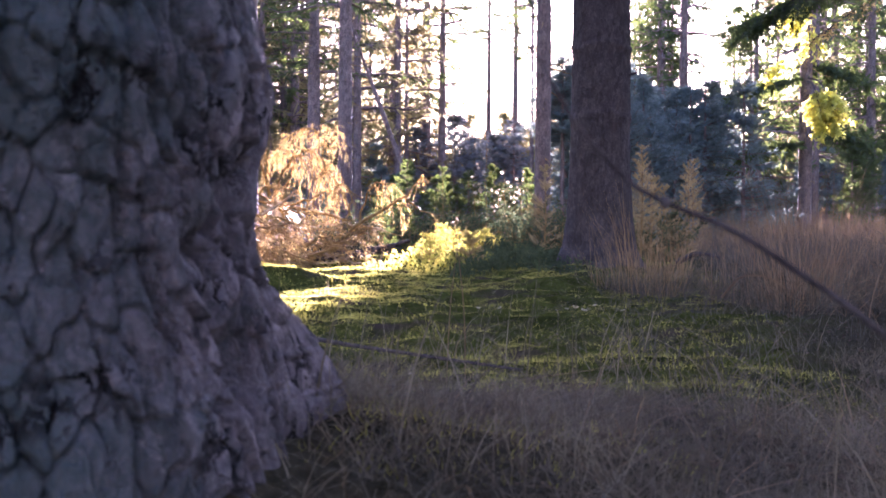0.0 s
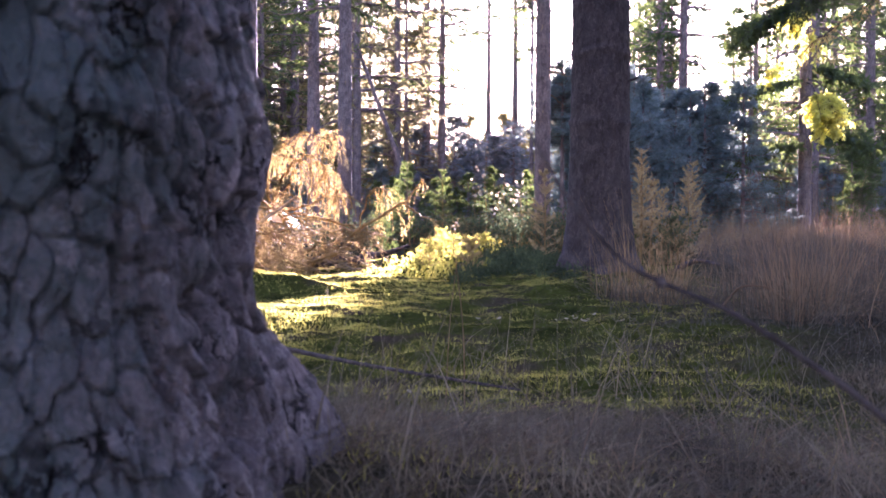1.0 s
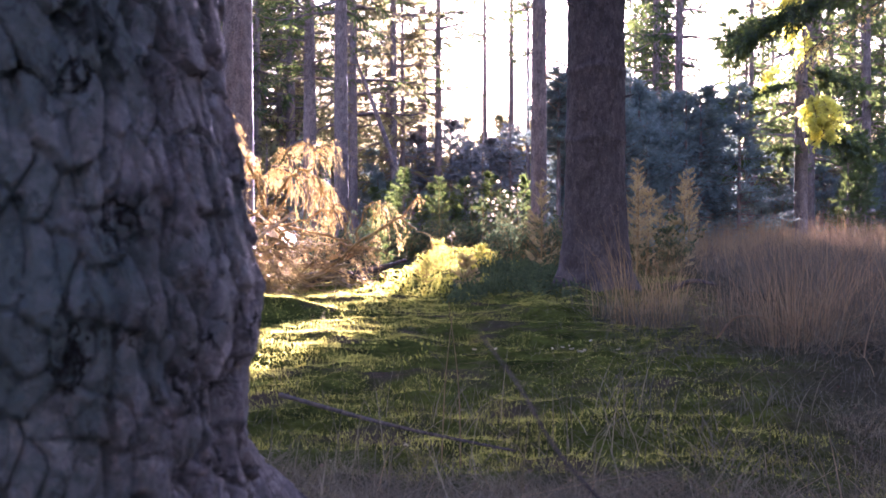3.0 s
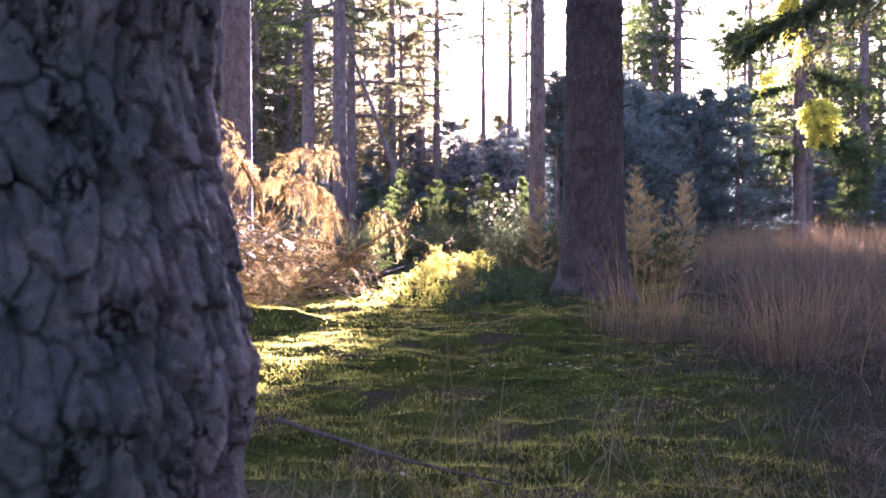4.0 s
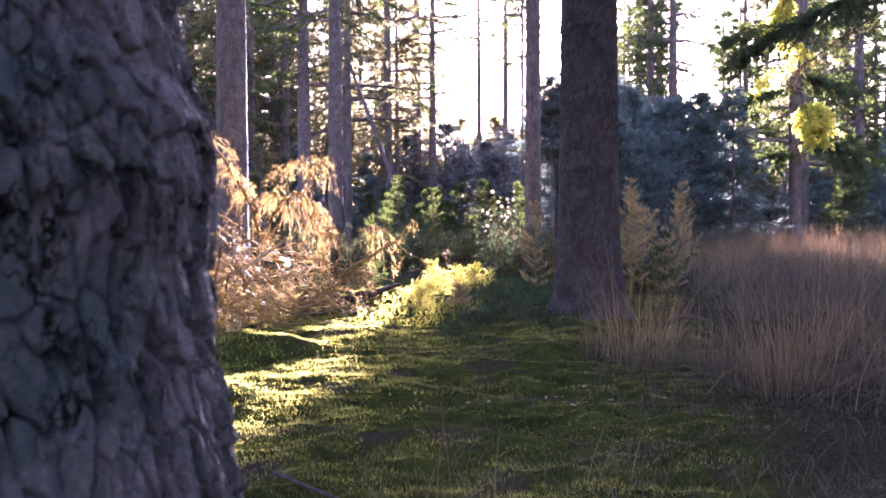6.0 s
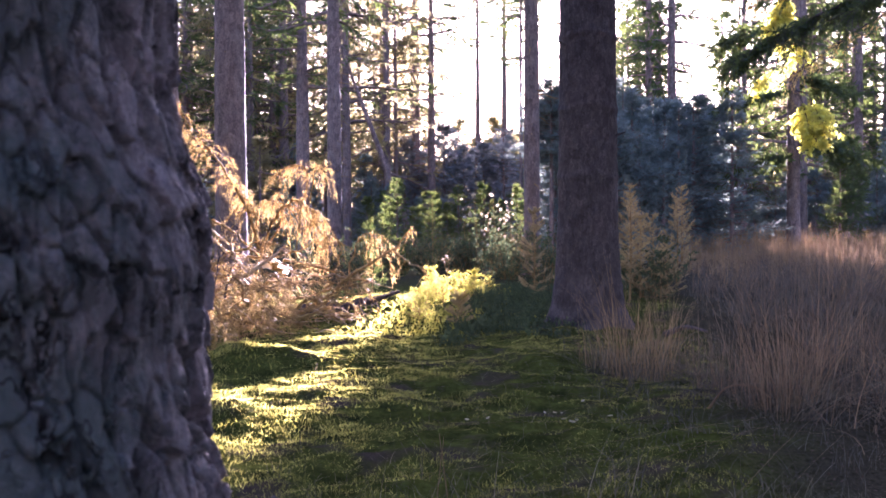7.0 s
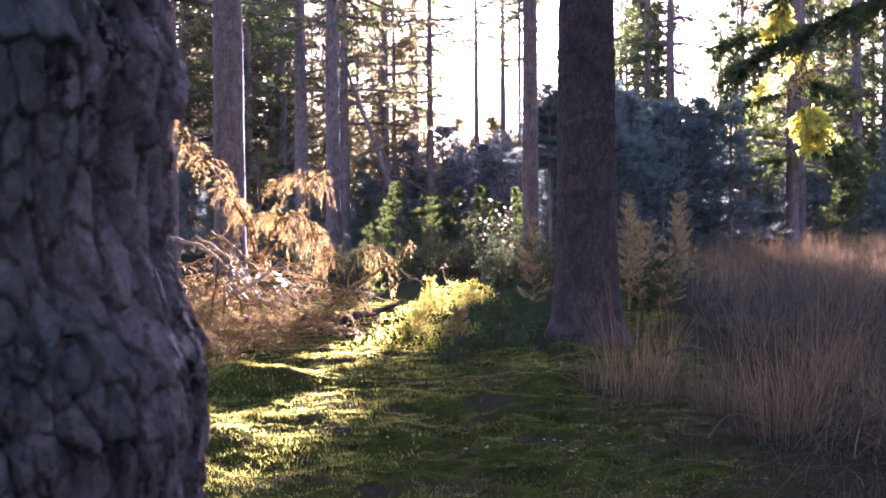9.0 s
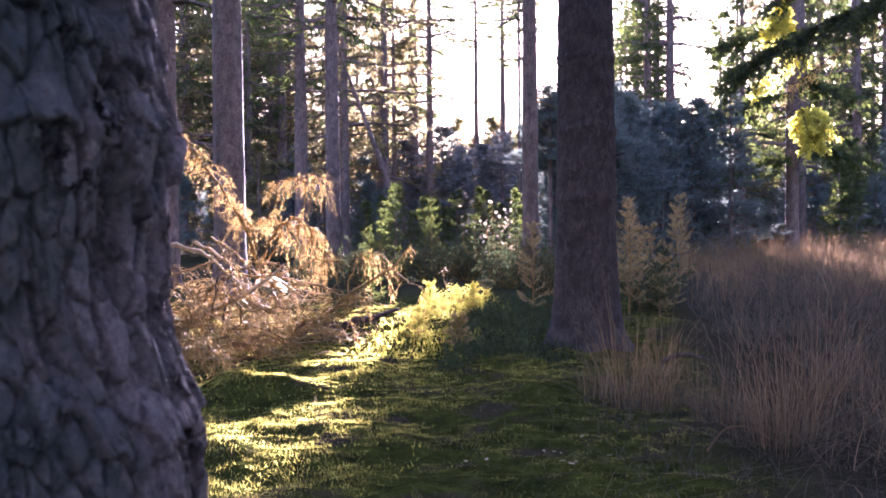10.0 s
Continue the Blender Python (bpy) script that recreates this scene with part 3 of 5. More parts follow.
# the woods beyond, dense on both sides, open towards the sun
for i in range(54):
    y = rng.uniform(38, 88)
    x = y * rng.uniform(-0.33, -0.03)
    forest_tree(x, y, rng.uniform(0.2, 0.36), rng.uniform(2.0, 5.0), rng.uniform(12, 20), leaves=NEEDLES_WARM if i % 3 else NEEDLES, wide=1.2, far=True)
for i in range(15):
    y = rng.uniform(44, 66)
    x = y * (-0.27 + 0.25 * (i + rng.uniform(0, 1)) / 15)
    forest_tree(x, y, rng.uniform(0.16, 0.3), rng.uniform(2.6, 4.6) * y / 42, rng.uniform(12, 18), leaves=NEEDLES_WARM, wide=1.0, far=True, stubs=False)
for i in range(44):
    y = rng.uniform(44, 90)
    x = y * rng.uniform(0.16, 0.52)
    if 0.2 < x / y < 0.28 and i % 4 or 5.0 < x - 0.1317 * y < 7.2:
        continue
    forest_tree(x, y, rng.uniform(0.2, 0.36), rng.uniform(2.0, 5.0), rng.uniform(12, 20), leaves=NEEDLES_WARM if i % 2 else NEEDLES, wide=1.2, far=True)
for i in range(12):
    y = 50 + 2.5 * i
    x = y * (0.27 + 0.2 * ((i * 5) % 12 + rng.uniform(0, 1)) / 12)
    if not 5.0 < x - 0.1317 * y < 7.2:
        forest_tree(x, y, 0.3, 3.0, 18.0, leaves=NEEDLES, wide=1.3, far=True)
for x, y in ((6.6, 47), (7.6, 52), (9.6, 50), (10.8, 55), (14.3, 52), (14.5, 56), (12.2, 62), (10.9, 57)):
    forest_tree(x, y, 0.26, 2.2, 12.5, leaves=NEEDLES, wide=1.1)
# Unseen trees beside and behind the camera, added to hold back sky light.
for i in range(44):
    a, d = 0.62 + (2 * np.pi - 1.24) * (i + rng.uniform(0, 1)) / 44, (8.0, 13.0, 18.0)[i % 3] + rng.uniform(-2, 2)
    forest_tree(d * math.sin(a), d * math.cos(a), rng.uniform(0.3, 0.45), rng.uniform(2.5, 4.5), rng.uniform(15, 20), wide=1.35)
# More unseen trees, added to close the wood round the camera.
for i in range(22):
    a, d = rng.uniform(0.6, 2 * np.pi - 0.6), rng.uniform(14, 45)
    forest_tree(d * math.sin(a), d * math.cos(a), rng.uniform(0.3, 0.45), rng.uniform(5, 8), rng.uniform(15, 20))


def young_conifer(x, y, height, wide=1.0, leaves=NEEDLES_BLUE, label="young bushy conifer with dark blue-green needles", fine=False, crowns=None, bare=0.0):
    global tree_count
    tree_count += 1
    tree = thing("young_conifer", x, y, float(ground_z(x, y)) - 0.03, label, "tree", "young conifers")
    k = height / (4.0 if crowns else 5.0)
    kz = k * (1 - bare / height)
    stem = np.array([[[0, 0, 0], [0, 0, height * 0.5], [0, 0, height]]])
    part("trunk", smooth(mesh_of("trunk", *tubes(stem, np.array([[0.03, 0.02, 0.006]]) * height * 0.5, 7))), BARK_FAR, tree)
    crown_on(tree, crowns[tree_count % 2] if crowns else THICKET[tree_count % 2] if fine else FAR_YOUNG[tree_count % 3] if y > 50 else YOUNG[tree_count % 3], leaves,
             pose(0, 0, 0.1 + bare, 0, 0, 61 * tree_count) @ Matrix.Diagonal((k * wide, k * wide, kz, 1)))
    return tree


for x, y, h in ((-2.3, 40, 2.6), (-3.2, 42, 3.0), (-1.4, 43, 2.2)):
    young_conifer(x, y, h, 1.2, NEEDLES_BLUE, "low grey-green young conifer between bare trunks")
# bushy young conifers whose edge draws the line between sun and shade
for x, y, h in ((2.78, 24.0, 4.0), (2.95, 25.2, 4.1), (3.1, 26.4, 4.2), (3.4, 24.6, 3.9), (3.6, 25.6, 3.8), (3.9, 24.5, 3.3), (4.6, 25.4, 3.1), (5.3, 26.0, 3.0)):
    young_conifer(x, y, h, 1.1, crowns=BUSHY)
# Added high crowns that push the near end of the shade edge left.
for x, y in ((2.28, 23.5), (2.46, 24.6), (2.6, 25.8)):
    young_conifer(x, y, 4.15, 1.05, crowns=BUSHY, bare=2.35, label="bare-stemmed bushy-topped conifer added to shape the shade edge")
# Added behind the fir's trunk, out of sight, to keep sun off the near bark.
for x, y in ((4.5, 35.0), (5.1, 36.0), (4.75, 37.5)):
    young_conifer(x, y, 9.0, 0.45, fine=True, label="tall slender dark conifer added out of sight behind the big fir")
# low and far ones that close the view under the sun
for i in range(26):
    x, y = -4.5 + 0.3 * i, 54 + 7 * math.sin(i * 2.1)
    young_conifer(x, y, 3.0 + 1.9 * min(1.0, i / 14) + 1.1 * math.sin(i * 3.3), 1.5, NEEDLES_MIST, "young conifer at the far end, haze put into its colour", fine=True)
for i in range(14):
    young_conifer(-2.4 + 0.33 * i, 30 + 2.5 * math.sin(i * 1.7), 1.9 + 0.4 * math.sin(i * 2.6), 1.3, NEEDLES, "low dark green young conifer in the undergrowth", fine=True)
# the thicket that shades the clearing
for i in range(24):
    f = i / 23
    young_conifer(4.15 + 4.0 * f + 0.25 * math.sin(i * 5.1), 32.5 + 3.5 * math.sin(i * 2.3), 5.1 - 0.8 * f + 0.4 * math.sin(i * 3.7), 1.25, fine=True)
# Second row, added to keep low sun off the ground near the camera.
for x, y, h in ((4.4, 36.2, 5.6), (5.0, 38.6, 6.0), (5.4, 37.2, 5.8), (5.9, 36.4, 5.6), (6.6, 37, 5.6), (7.3, 36.5, 5.4), (8.0, 37.5, 5.6), (8.8, 36.8, 5.2), (9.6, 38, 5.4)):
    young_conifer(x, y, h, 1.1, fine=True)
for i in range(30):
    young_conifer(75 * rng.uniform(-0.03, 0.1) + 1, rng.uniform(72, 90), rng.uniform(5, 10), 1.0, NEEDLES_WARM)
for i in range(26):
    young_conifer(15 + 0.62 * i, 43 + 5 * math.sin(i * 1.9), 3.6 + 1.2 * math.sin(i * 2.9), 1.2, NEEDLES_BLUE)
for i in range(24):
    y = rng.uniform(34, 60)
    young_conifer(y * rng.uniform(-0.3, -0.07), y, rng.uniform(2.2, 4.5), 1.1, NEEDLES_WARM if i % 2 else NEEDLES_BLUE)


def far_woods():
    """The edge of the wood in the distance, too far to tell one tree from the next; it glows in place of haze."""
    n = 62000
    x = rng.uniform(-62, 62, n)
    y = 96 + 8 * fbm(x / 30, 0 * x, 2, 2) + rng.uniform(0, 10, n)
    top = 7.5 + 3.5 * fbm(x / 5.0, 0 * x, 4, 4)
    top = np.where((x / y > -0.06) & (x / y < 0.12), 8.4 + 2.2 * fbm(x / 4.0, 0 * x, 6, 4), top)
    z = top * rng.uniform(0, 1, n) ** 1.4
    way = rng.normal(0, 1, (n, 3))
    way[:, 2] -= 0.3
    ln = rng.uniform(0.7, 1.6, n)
    tagged(part("backdrop_woods", mesh_of("backdrop_woods", *diamonds(np.column_stack([x, y, z]), way, ln, ln * 0.45)), HAZE_GLOW_WOODS),
           "edge of the wood in the distance, glowing blue-grey for haze", "woods", kind="structure")


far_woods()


# ---------------------------------------------------------------- branches with needles
def smooth_path(points, k):
    """A rounded path of k points through a few given ones."""
    p = np.asarray(points, float)
    t = np.linspace(0, len(p) - 1, k)
    i = np.clip(t.astype(int), 0, len(p) - 2)
    f = (t - i)[:, None]
    q = np.concatenate([2 * p[:1] - p[1:2], p, 2 * p[-1:] - p[-2:-1]])
    a, b, c, d = q[i], q[i + 1], q[i + 2], q[i + 3]
    return 0.5 * (2 * b + (c - a) * f + (2 * a - 5 * b + 4 * c - d) * f ** 2 + (3 * b - a - 3 * c + d) * f ** 3)


def dry_branch(points, radius, twigs, twig_len, needles, hang=0.6, from_s=0.15, label="dead brown branch with dry drooping needles", leaf=DRY_NEEDLES, wood=DEAD_WOOD,
               name="fallen_branch", group="brush pile", needle_len=0.024, category="branch"):
    """A branch: stem, side twigs that droop, and needles along them."""
    base = np.asarray(points[0], float)
    br = thing(name, *base, label, category, group)
    path = smooth_path(np.asarray(points, float) - base, 14)
    path[1:-1] += rng.normal(0, 0.012, (12, 3))
    part("stem", smooth(mesh_of("stem", *tubes(path[None], np.linspace(radius, radius * 0.25, 14)[None], 7))), wood, br)
    if twigs:
        pos, d, s, _ = along_paths(path[None], twigs)
        ok = s > from_s
        pos, d, s = pos[ok], d[ok], s[ok]
        way = d * 0.5 + rng.normal(0, 0.6, d.shape)
        tw = limbs(pos, way, twig_len * rng.uniform(0.35, 1.2, len(pos)), 6, hang, 0, 0.12)
        first = tubes(tw, np.linspace(0.005, 0.0015, 6)[None].repeat(len(tw), 0) * min(1.6, max(0.6, radius / 0.015)), 3)
        pos2, d2, s2, _ = along_paths(tw, len(tw) * 4)
        sub = limbs(pos2, d2 + rng.normal(0, 0.5, d2.shape), twig_len * 0.4 * rng.uniform(0.3, 1.2, len(pos2)), 5, hang * 1.3, 0, 0.12)
        tagged(part("twigwork", mesh_of("twigs", *join(first, tubes(sub, np.linspace(0.0022, 0.001, 5)[None].repeat(len(sub), 0), 3))), wood, br), kind="stuff")
        if needles:
            a, da, _, _ = along_paths(sub, int(needles * 1.5))
            b, db, _, _ = along_paths(tw, int(needles * 0.5))
            a, da = np.concatenate([a, b]), np.concatenate([da, db])
            ln = needle_len * rng.uniform(0.5, 1.2, len(a))
            tagged(part("needle_foliage", mesh_of("needles", *diamonds(a, da + rng.normal(0, 0.3, da.shape), ln * 1.3, ln * 0.09)), leaf, br), kind="stuff")
    return br


def brush_pile():
    feathery, bare, thin = "dead brown branch with dry drooping needles", "bare broken stick with peeling bark in the brush pile", "thin bare stick in the sunlit brush pile"
    dry_branch([(-1.93, 10.6, 0.72), (-2.03, 10.4, 1.16), (-2.18, 10.2, 1.48), (-2.38, 9.9, 1.81), (-2.53, 9.6, 2.07)], 0.018, 60, 0.22, 2300, 0.6, 0.25, feathery)
    dry_branch([(-1.9, 10.5, 0.9), (-1.98, 10.45, 1.15), (-2.08, 10.4, 1.31), (-2.21, 10.2, 1.51)], 0.01, 46, 0.2, 1900, 0.6, 0.05, feathery)
    dry_branch([(-2.04, 11.0, 0.5), (-1.93, 11.0, 0.8), (-1.79, 11.0, 1.07), (-1.64, 11.0, 1.2), (-1.46, 11.0, 1.14), (-1.38, 11.0, 0.96)], 0.022, 80, 0.3, 3400, 0.65, 0.45, feathery)
    dry_branch([(-1.95, 11.1, 0.7), (-1.75, 11.1, 1.1), (-1.85, 11.1, 1.22), (-1.95, 11.1, 1.18)], 0.012, 34, 0.25, 1300, 0.65, 0.45, feathery)
    dry_branch([(-2.2, 14.8, 0.3), (-2.12, 14.9, 1.12), (-2.03, 15.0, 1.53), (-2.08, 15.0, 1.79), (-2.3, 15.0, 1.81), (-2.5, 15.0, 1.65)], 0.016, 46, 0.28, 1800, 0.65, 0.5, feathery)
    dry_branch([(-2.12, 14.8, 0.5), (-2.0, 15.0, 1.4), (-1.91, 15.0, 1.79), (-1.8, 15.0, 1.7)], 0.012, 34, 0.28, 1400, 0.65, 0.45, feathery)
    dry_branch([(-1.52, 10.3, 0.05), (-1.24, 10.3, 0.23), (-0.85, 10.3, 0.51), (-0.54, 10.3, 0.7), (-0.38, 10.3, 0.9)], 0.026, 12, 0.22, 160, 0.9, 0.5, bare)
    dry_branch([(-0.53, 10.2, 0.69), (-0.36, 10.1, 0.57), (-0.16, 10.0, 0.5)], 0.012, 8, 0.2, 200, 1.0, 0.3, feathery)
    dry_branch([(-2.75, 10.0, 0.99), (-2.42, 10.0, 0.92), (-2.2, 10.1, 0.75), (-1.94, 10.2, 0.5)], 0.026, 6, 0.25, 0, 0.6, 0.3, "bare pale broken branch lying on dry twigs", wood=PEELED_WOOD)
    dry_branch([(-2.56, 10.6, 0.98), (-2.19, 10.6, 0.75), (-1.93, 10.6, 0.5)], 0.02, 5, 0.22, 0, 0.6, 0.3, bare, wood=PEELED_WOOD)
    dry_branch([(-2.45, 10.8, 1.02), (-2.12, 10.8, 0.8), (-1.88, 10.8, 0.58)], 0.016, 5, 0.22, 0, 0.6, 0.3, bare)
    dry_branch([(-2.62, 9.55, 0.1), (-2.35, 9.7, 0.29), (-2.11, 9.8, 0.39), (-1.83, 9.9, 0.52), (-1.58, 10.1, 0.76)], 0.042, 8, 0.3, 100, 0.8, 0.5, "thick bare branch with pale peeled bark in a brush pile", wood=PEELED_WOOD)
    dry_branch([(-2.23, 9.5, 0.05), (-2.12, 9.5, 0.44), (-2.08, 9.5, 0.82)], 0.014, 6, 0.2, 0, 0.4, 0.3, bare, wood=BARK_MID)
    dry_branch([(-2.09, 9.7, 0.2), (-2.01, 9.7, 0.58), (-1.95, 9.7, 0.86)], 0.013, 6, 0.2, 0, 0.4, 0.3, bare, wood=BARK_MID)
    dry_branch([(-1.68, 10.6, 0.6), (-1.33, 10.6, 0.53), (-1.03, 10.5, 0.43), (-0.57, 10.4, 0.32)], 0.018, 8, 0.2, 60, 0.8, 0.3, bare)
    dry_branch([(-1.5, 10.5, 0.08), (-0.92, 10.5, 0.15), (-0.5, 10.6, 0.27)], 0.065, 6, 0.3, 0, 0.8, 0.4, "dark fallen log lying under the dry branches", wood=BARK_MID)
    dry_branch([(-1.97, 10.8, 0.6), (-1.59, 10.8, 0.68), (-1.29, 10.8, 0.79), (-0.99, 10.8, 0.7)], 0.015, 14, 0.2, 260, 0.9, 0.3, feathery)
    dry_branch([(-1.05, 10.6, 0.35), (-0.93, 10.6, 0.75), (-0.82, 10.6, 0.86), (-0.7, 10.6, 0.75)], 0.012, 24, 0.22, 800, 1.0, 0.45, feathery)
    dry_branch([(-1.2, 10.7, 0.4), (-1.1, 10.7, 0.7), (-1.2, 10.7, 0.85), (-1.35, 10.7, 0.75)], 0.011, 20, 0.22, 600, 1.0, 0.45, feathery)
    dry_branch([(-2.31, 9.2, 0.14), (-1.84, 9.1, 0.12), (-1.46, 8.9, 0.08)], 0.02, 10, 0.25, 160, 0.5, 0.2, bare)
    dry_branch([(-2.02, 9.5, 0.2), (-1.62, 9.3, 0.2), (-1.12, 8.9, 0.06)], 0.016, 10, 0.25, 120, 0.5, 0.2, bare)
    dry_branch([(-1.37, 10.2, 0.12), (-1.13, 10.3, 0.23), (-0.8, 10.4, 0.29)], 0.022, 6, 0.2, 40, 0.5, 0.2, bare)

    def pile_top(x, y):
        """How high the heap stands: a long hump that falls towards the clearing."""
        return 0.12 + 0.72 * math.exp(-((x + 2.3) / 0.95) ** 2) * math.exp(-((y - 10.1) / 1.3) ** 2)
    for i in range(120):
        x, y = rng.uniform(-3.0, -1.2), rng.uniform(8.6, 11.2)
        a, ln = rng.normal(-0.25, 0.75) + (math.pi if i % 2 else 0), rng.uniform(0.35, 1.05)
        p0 = np.array([x, y, float(ground_z(x, y)) + pile_top(x, y) * rng.uniform(0.05, 1.0)])
        dz = rng.uniform(-0.8, 0.8) if x < -1.6 else rng.uniform(-0.4, 0.35)
        p2 = p0 + ln * np.array([math.cos(a), 0.5 * math.sin(a), dz])
        p2[0] = min(p2[0], -0.75)
        p2[2] = min(max(p2[2], float(ground_z(p2[0], p2[1])) + 0.03), pile_top(p2[0], p2[1]) + 0.22)
        p1 = (p0 + p2) / 2 + np.array([0, 0, rng.uniform(-0.05, 0.1)])
        dry_branch([p0, p1, p2], rng.uniform(0.005, 0.015), 7, 0.3, (30, 170, 80)[i % 3], 0.45, 0.15, thin if i % 2 else bare, wood=PEELED_WOOD if i % 11 == 0 else DEAD_WOOD)
    for i in range(34):      # brown twigs with needles that hang over the front of the heap
        x, y = rng.uniform(-2.6, -1.5), rng.uniform(7.4, 9.3)
        p0 = np.array([x - 0.1, y + 0.45, 0.12 + 0.38 * math.exp(-((y - 9.3) / 0.9) ** 2) + rng.uniform(0.0, 0.15)])
        p2 = np.array([x + rng.normal(0.05, 0.25), y, float(ground_z(x, y)) + 0.04])
        dry_branch([p0, (p0 + p2) / 2 + np.array([0, 0, 0.08]), p2], rng.uniform(0.005, 0.01), 13, 0.26, 340 if i % 2 else 130, 0.8, 0.1)


brush_pile()


def split_log():
    """The pale broken end of a log that catches the sun in the brush."""
    log = thing("split_log", -1.89, 10.85, 0.57, "broken log with a bright pale split end among dry branches", "log")
    p = np.array([[[0.1, 0.5, -0.1], [0.07, 0.3, -0.06], [0.02, 0.08, -0.01], [0, 0, 0]]])
    part("log_body", smooth(mesh_of("log_body", *tubes(p, np.array([[0.05, 0.055, 0.06, 0.058]]), 14))), DEAD_WOOD, log)
    a = np.linspace(0, 2 * np.pi, 16, endpoint=False)
    rim = np.column_stack([0.08 * np.cos(a), -0.03 + 0.05 * np.sin(a * 2.5), 0.065 * np.sin(a)]) * (1 + 0.2 * rng.normal(size=(16, 1)))
    v = np.concatenate([rim, [[0.01, -0.11, 0.03]], rim * 0.9 + np.array([0, 0.09, 0])])
    k = np.arange(16)
    part("split_end", mesh_of("split_end", v, np.column_stack([k, (k + 1) % 16, np.full(16, 16)]),
                              np.column_stack([k, (k + 1) % 16, 17 + (k + 1) % 16, 17 + k])), PALE_BARK, log, "pale curled inner bark")
    for dx, dz, s in ((0.16, -0.04, 0.5), (0.2, -0.1, 0.4)):
        part("splinter", mesh_of("splinter", v[:17] * s + np.array([dx, 0, dz]), np.column_stack([k, (k + 1) % 16, np.full(16, 16)])), PALE_BARK, log)


split_log()


# ---------------------------------------------------------------- saplings and shrubs
def sapling(x, y, height, wide=0.38, leaves=SAPLING, label="small spruce sapling with golden-green backlit needles", needles=5000):
    tree = thing("spruce_sapling", x, y, float(ground_z(x, y)) - 0.01, label, "sapling", "saplings")
    stem = smooth_path([(0, 0, 0), (0.01 * height, 0, height * 0.5), (0, 0.01, height)], 8)
    part("stem", smooth(mesh_of("stem", *tubes(stem[None], np.linspace(0.012, 0.003, 8)[None] * (0.5 + height * 0.5), 6))), DEAD_WOOD, tree)
    levels = max(4, int(height * 6))
    start, way, ln = [], [], []
    for i in range(levels):
        f = 0.12 + 0.82 * i / (levels - 1)
        n = 4
        for j in range(n):
            a = 2 * math.pi * (j + 0.5 * (i % 2)) / n + rng.normal(0, 0.5)
            start.append((0, 0, height * min(0.97, f + rng.normal(0, 0.035))))
            way.append((math.cos(a), math.sin(a), 0.5 + 0.5 * f))
            ln.append(height * wide * (1 - f) ** 0.8 * rng.uniform(0.4, 1.15) + 0.04)
    p = limbs(np.array(start), np.array(way), np.array(ln), 6, 0.25, 0.3, 0.05)
    pos, d, s, w = along_paths(p, len(p) * 3)
    side = unit(np.cross(d, np.array([0, 0, 1.0]))) * rng.choice([-1, 1], (len(d), 1))
    tw = limbs(pos, d * 0.8 + side * 0.8, np.array(ln)[w] * (1 - s) * 0.6 + 0.05, 4, 0.05, 0.15, 0.05)
    tagged(part("twigwork", mesh_of("twigs", *join(tubes(p, np.linspace(0.005, 0.002, 6)[None].repeat(len(p), 0), 3),
                                                tubes(tw, np.full((len(tw), 4), 0.0016), 3))), DEAD_WOOD, tree), kind="stuff")
    a, da, _, _ = along_paths(p, needles // 3)
    b, db, _, _ = along_paths(tw, needles - needles // 3)
    c, dc, _, _ = along_paths(stem[None, 4:], needles // 25)
    a, da = np.concatenate([a, b, c]), np.concatenate([da, db, dc])
    l2 = 0.03 * (0.7 + 0.3 * height) * rng.uniform(0.6, 1.2, len(a))
    tagged(part("needle_foliage", mesh_of("needles", *diamonds(a, da * 0.9 + rng.normal(0, 0.5, da.shape), l2, l2 * 0.2)), leaves, tree), kind="stuff")
    return tree


for x, y, h, wd, mt in ((1.0, 12.3, 1.05, 0.3, SAPLING), (2.25, 13.0, 1.45, 0.26, SAPLING), (2.45, 13.4, 1.1, 0.35, SAPLING), (2.75, 13.2, 0.7, 0.45, SAPLING), (3.54, 16.3, 1.45, 0.3, SAPLING),
                        (-1.04, 14.0, 0.7, 0.4, NEEDLES), (2.55, 12.6, 0.6, 0.5, SHRUB), (3.0, 14.6, 0.75, 0.5, SHRUB),
                        (3.94, 17.8, 1.6, 0.32, SAPLING), (3.3, 17.0, 1.1, 0.4, SAPLING), (2.95, 17.2, 1.5, 0.35, SAPLING), (-0.36, 20.8, 1.65, 0.3, NEEDLES),
                        (-1.3, 20.0, 1.2, 0.4, NEEDLES), (-1.6, 21.0, 1.1, 0.45, NEEDLES), (-0.9, 18.5, 0.7, 0.5, NEEDLES),
                        (-0.22, 12.4, 0.28, 0.42, LEAF_GREEN), (0.09, 8.9, 0.26, 0.42, SAPLING), (0.3, 13.0, 0.26, 0.4, LEAF_GREEN), (1.3, 12.0, 0.55, 0.5, SHRUB)):
    sapling(x, y, h, wd, mt, "small spruce sapling with golden-green backlit needles" if mt in (SAPLING, LEAF_GREEN) else "small dark green spruce sapling in the undergrowth")


for i in range(16):
    y = 8.8 + 4.6 * rng.uniform(0, 1)
    sapling(0.1317 * y - 1.22 - 0.5 * rng.uniform(0, 1) ** 1.5, y, rng.uniform(0.1, 0.24), 0.55, LEAF_GREEN, "tiny bright green spruce seedling in the strip of sun", 1100)


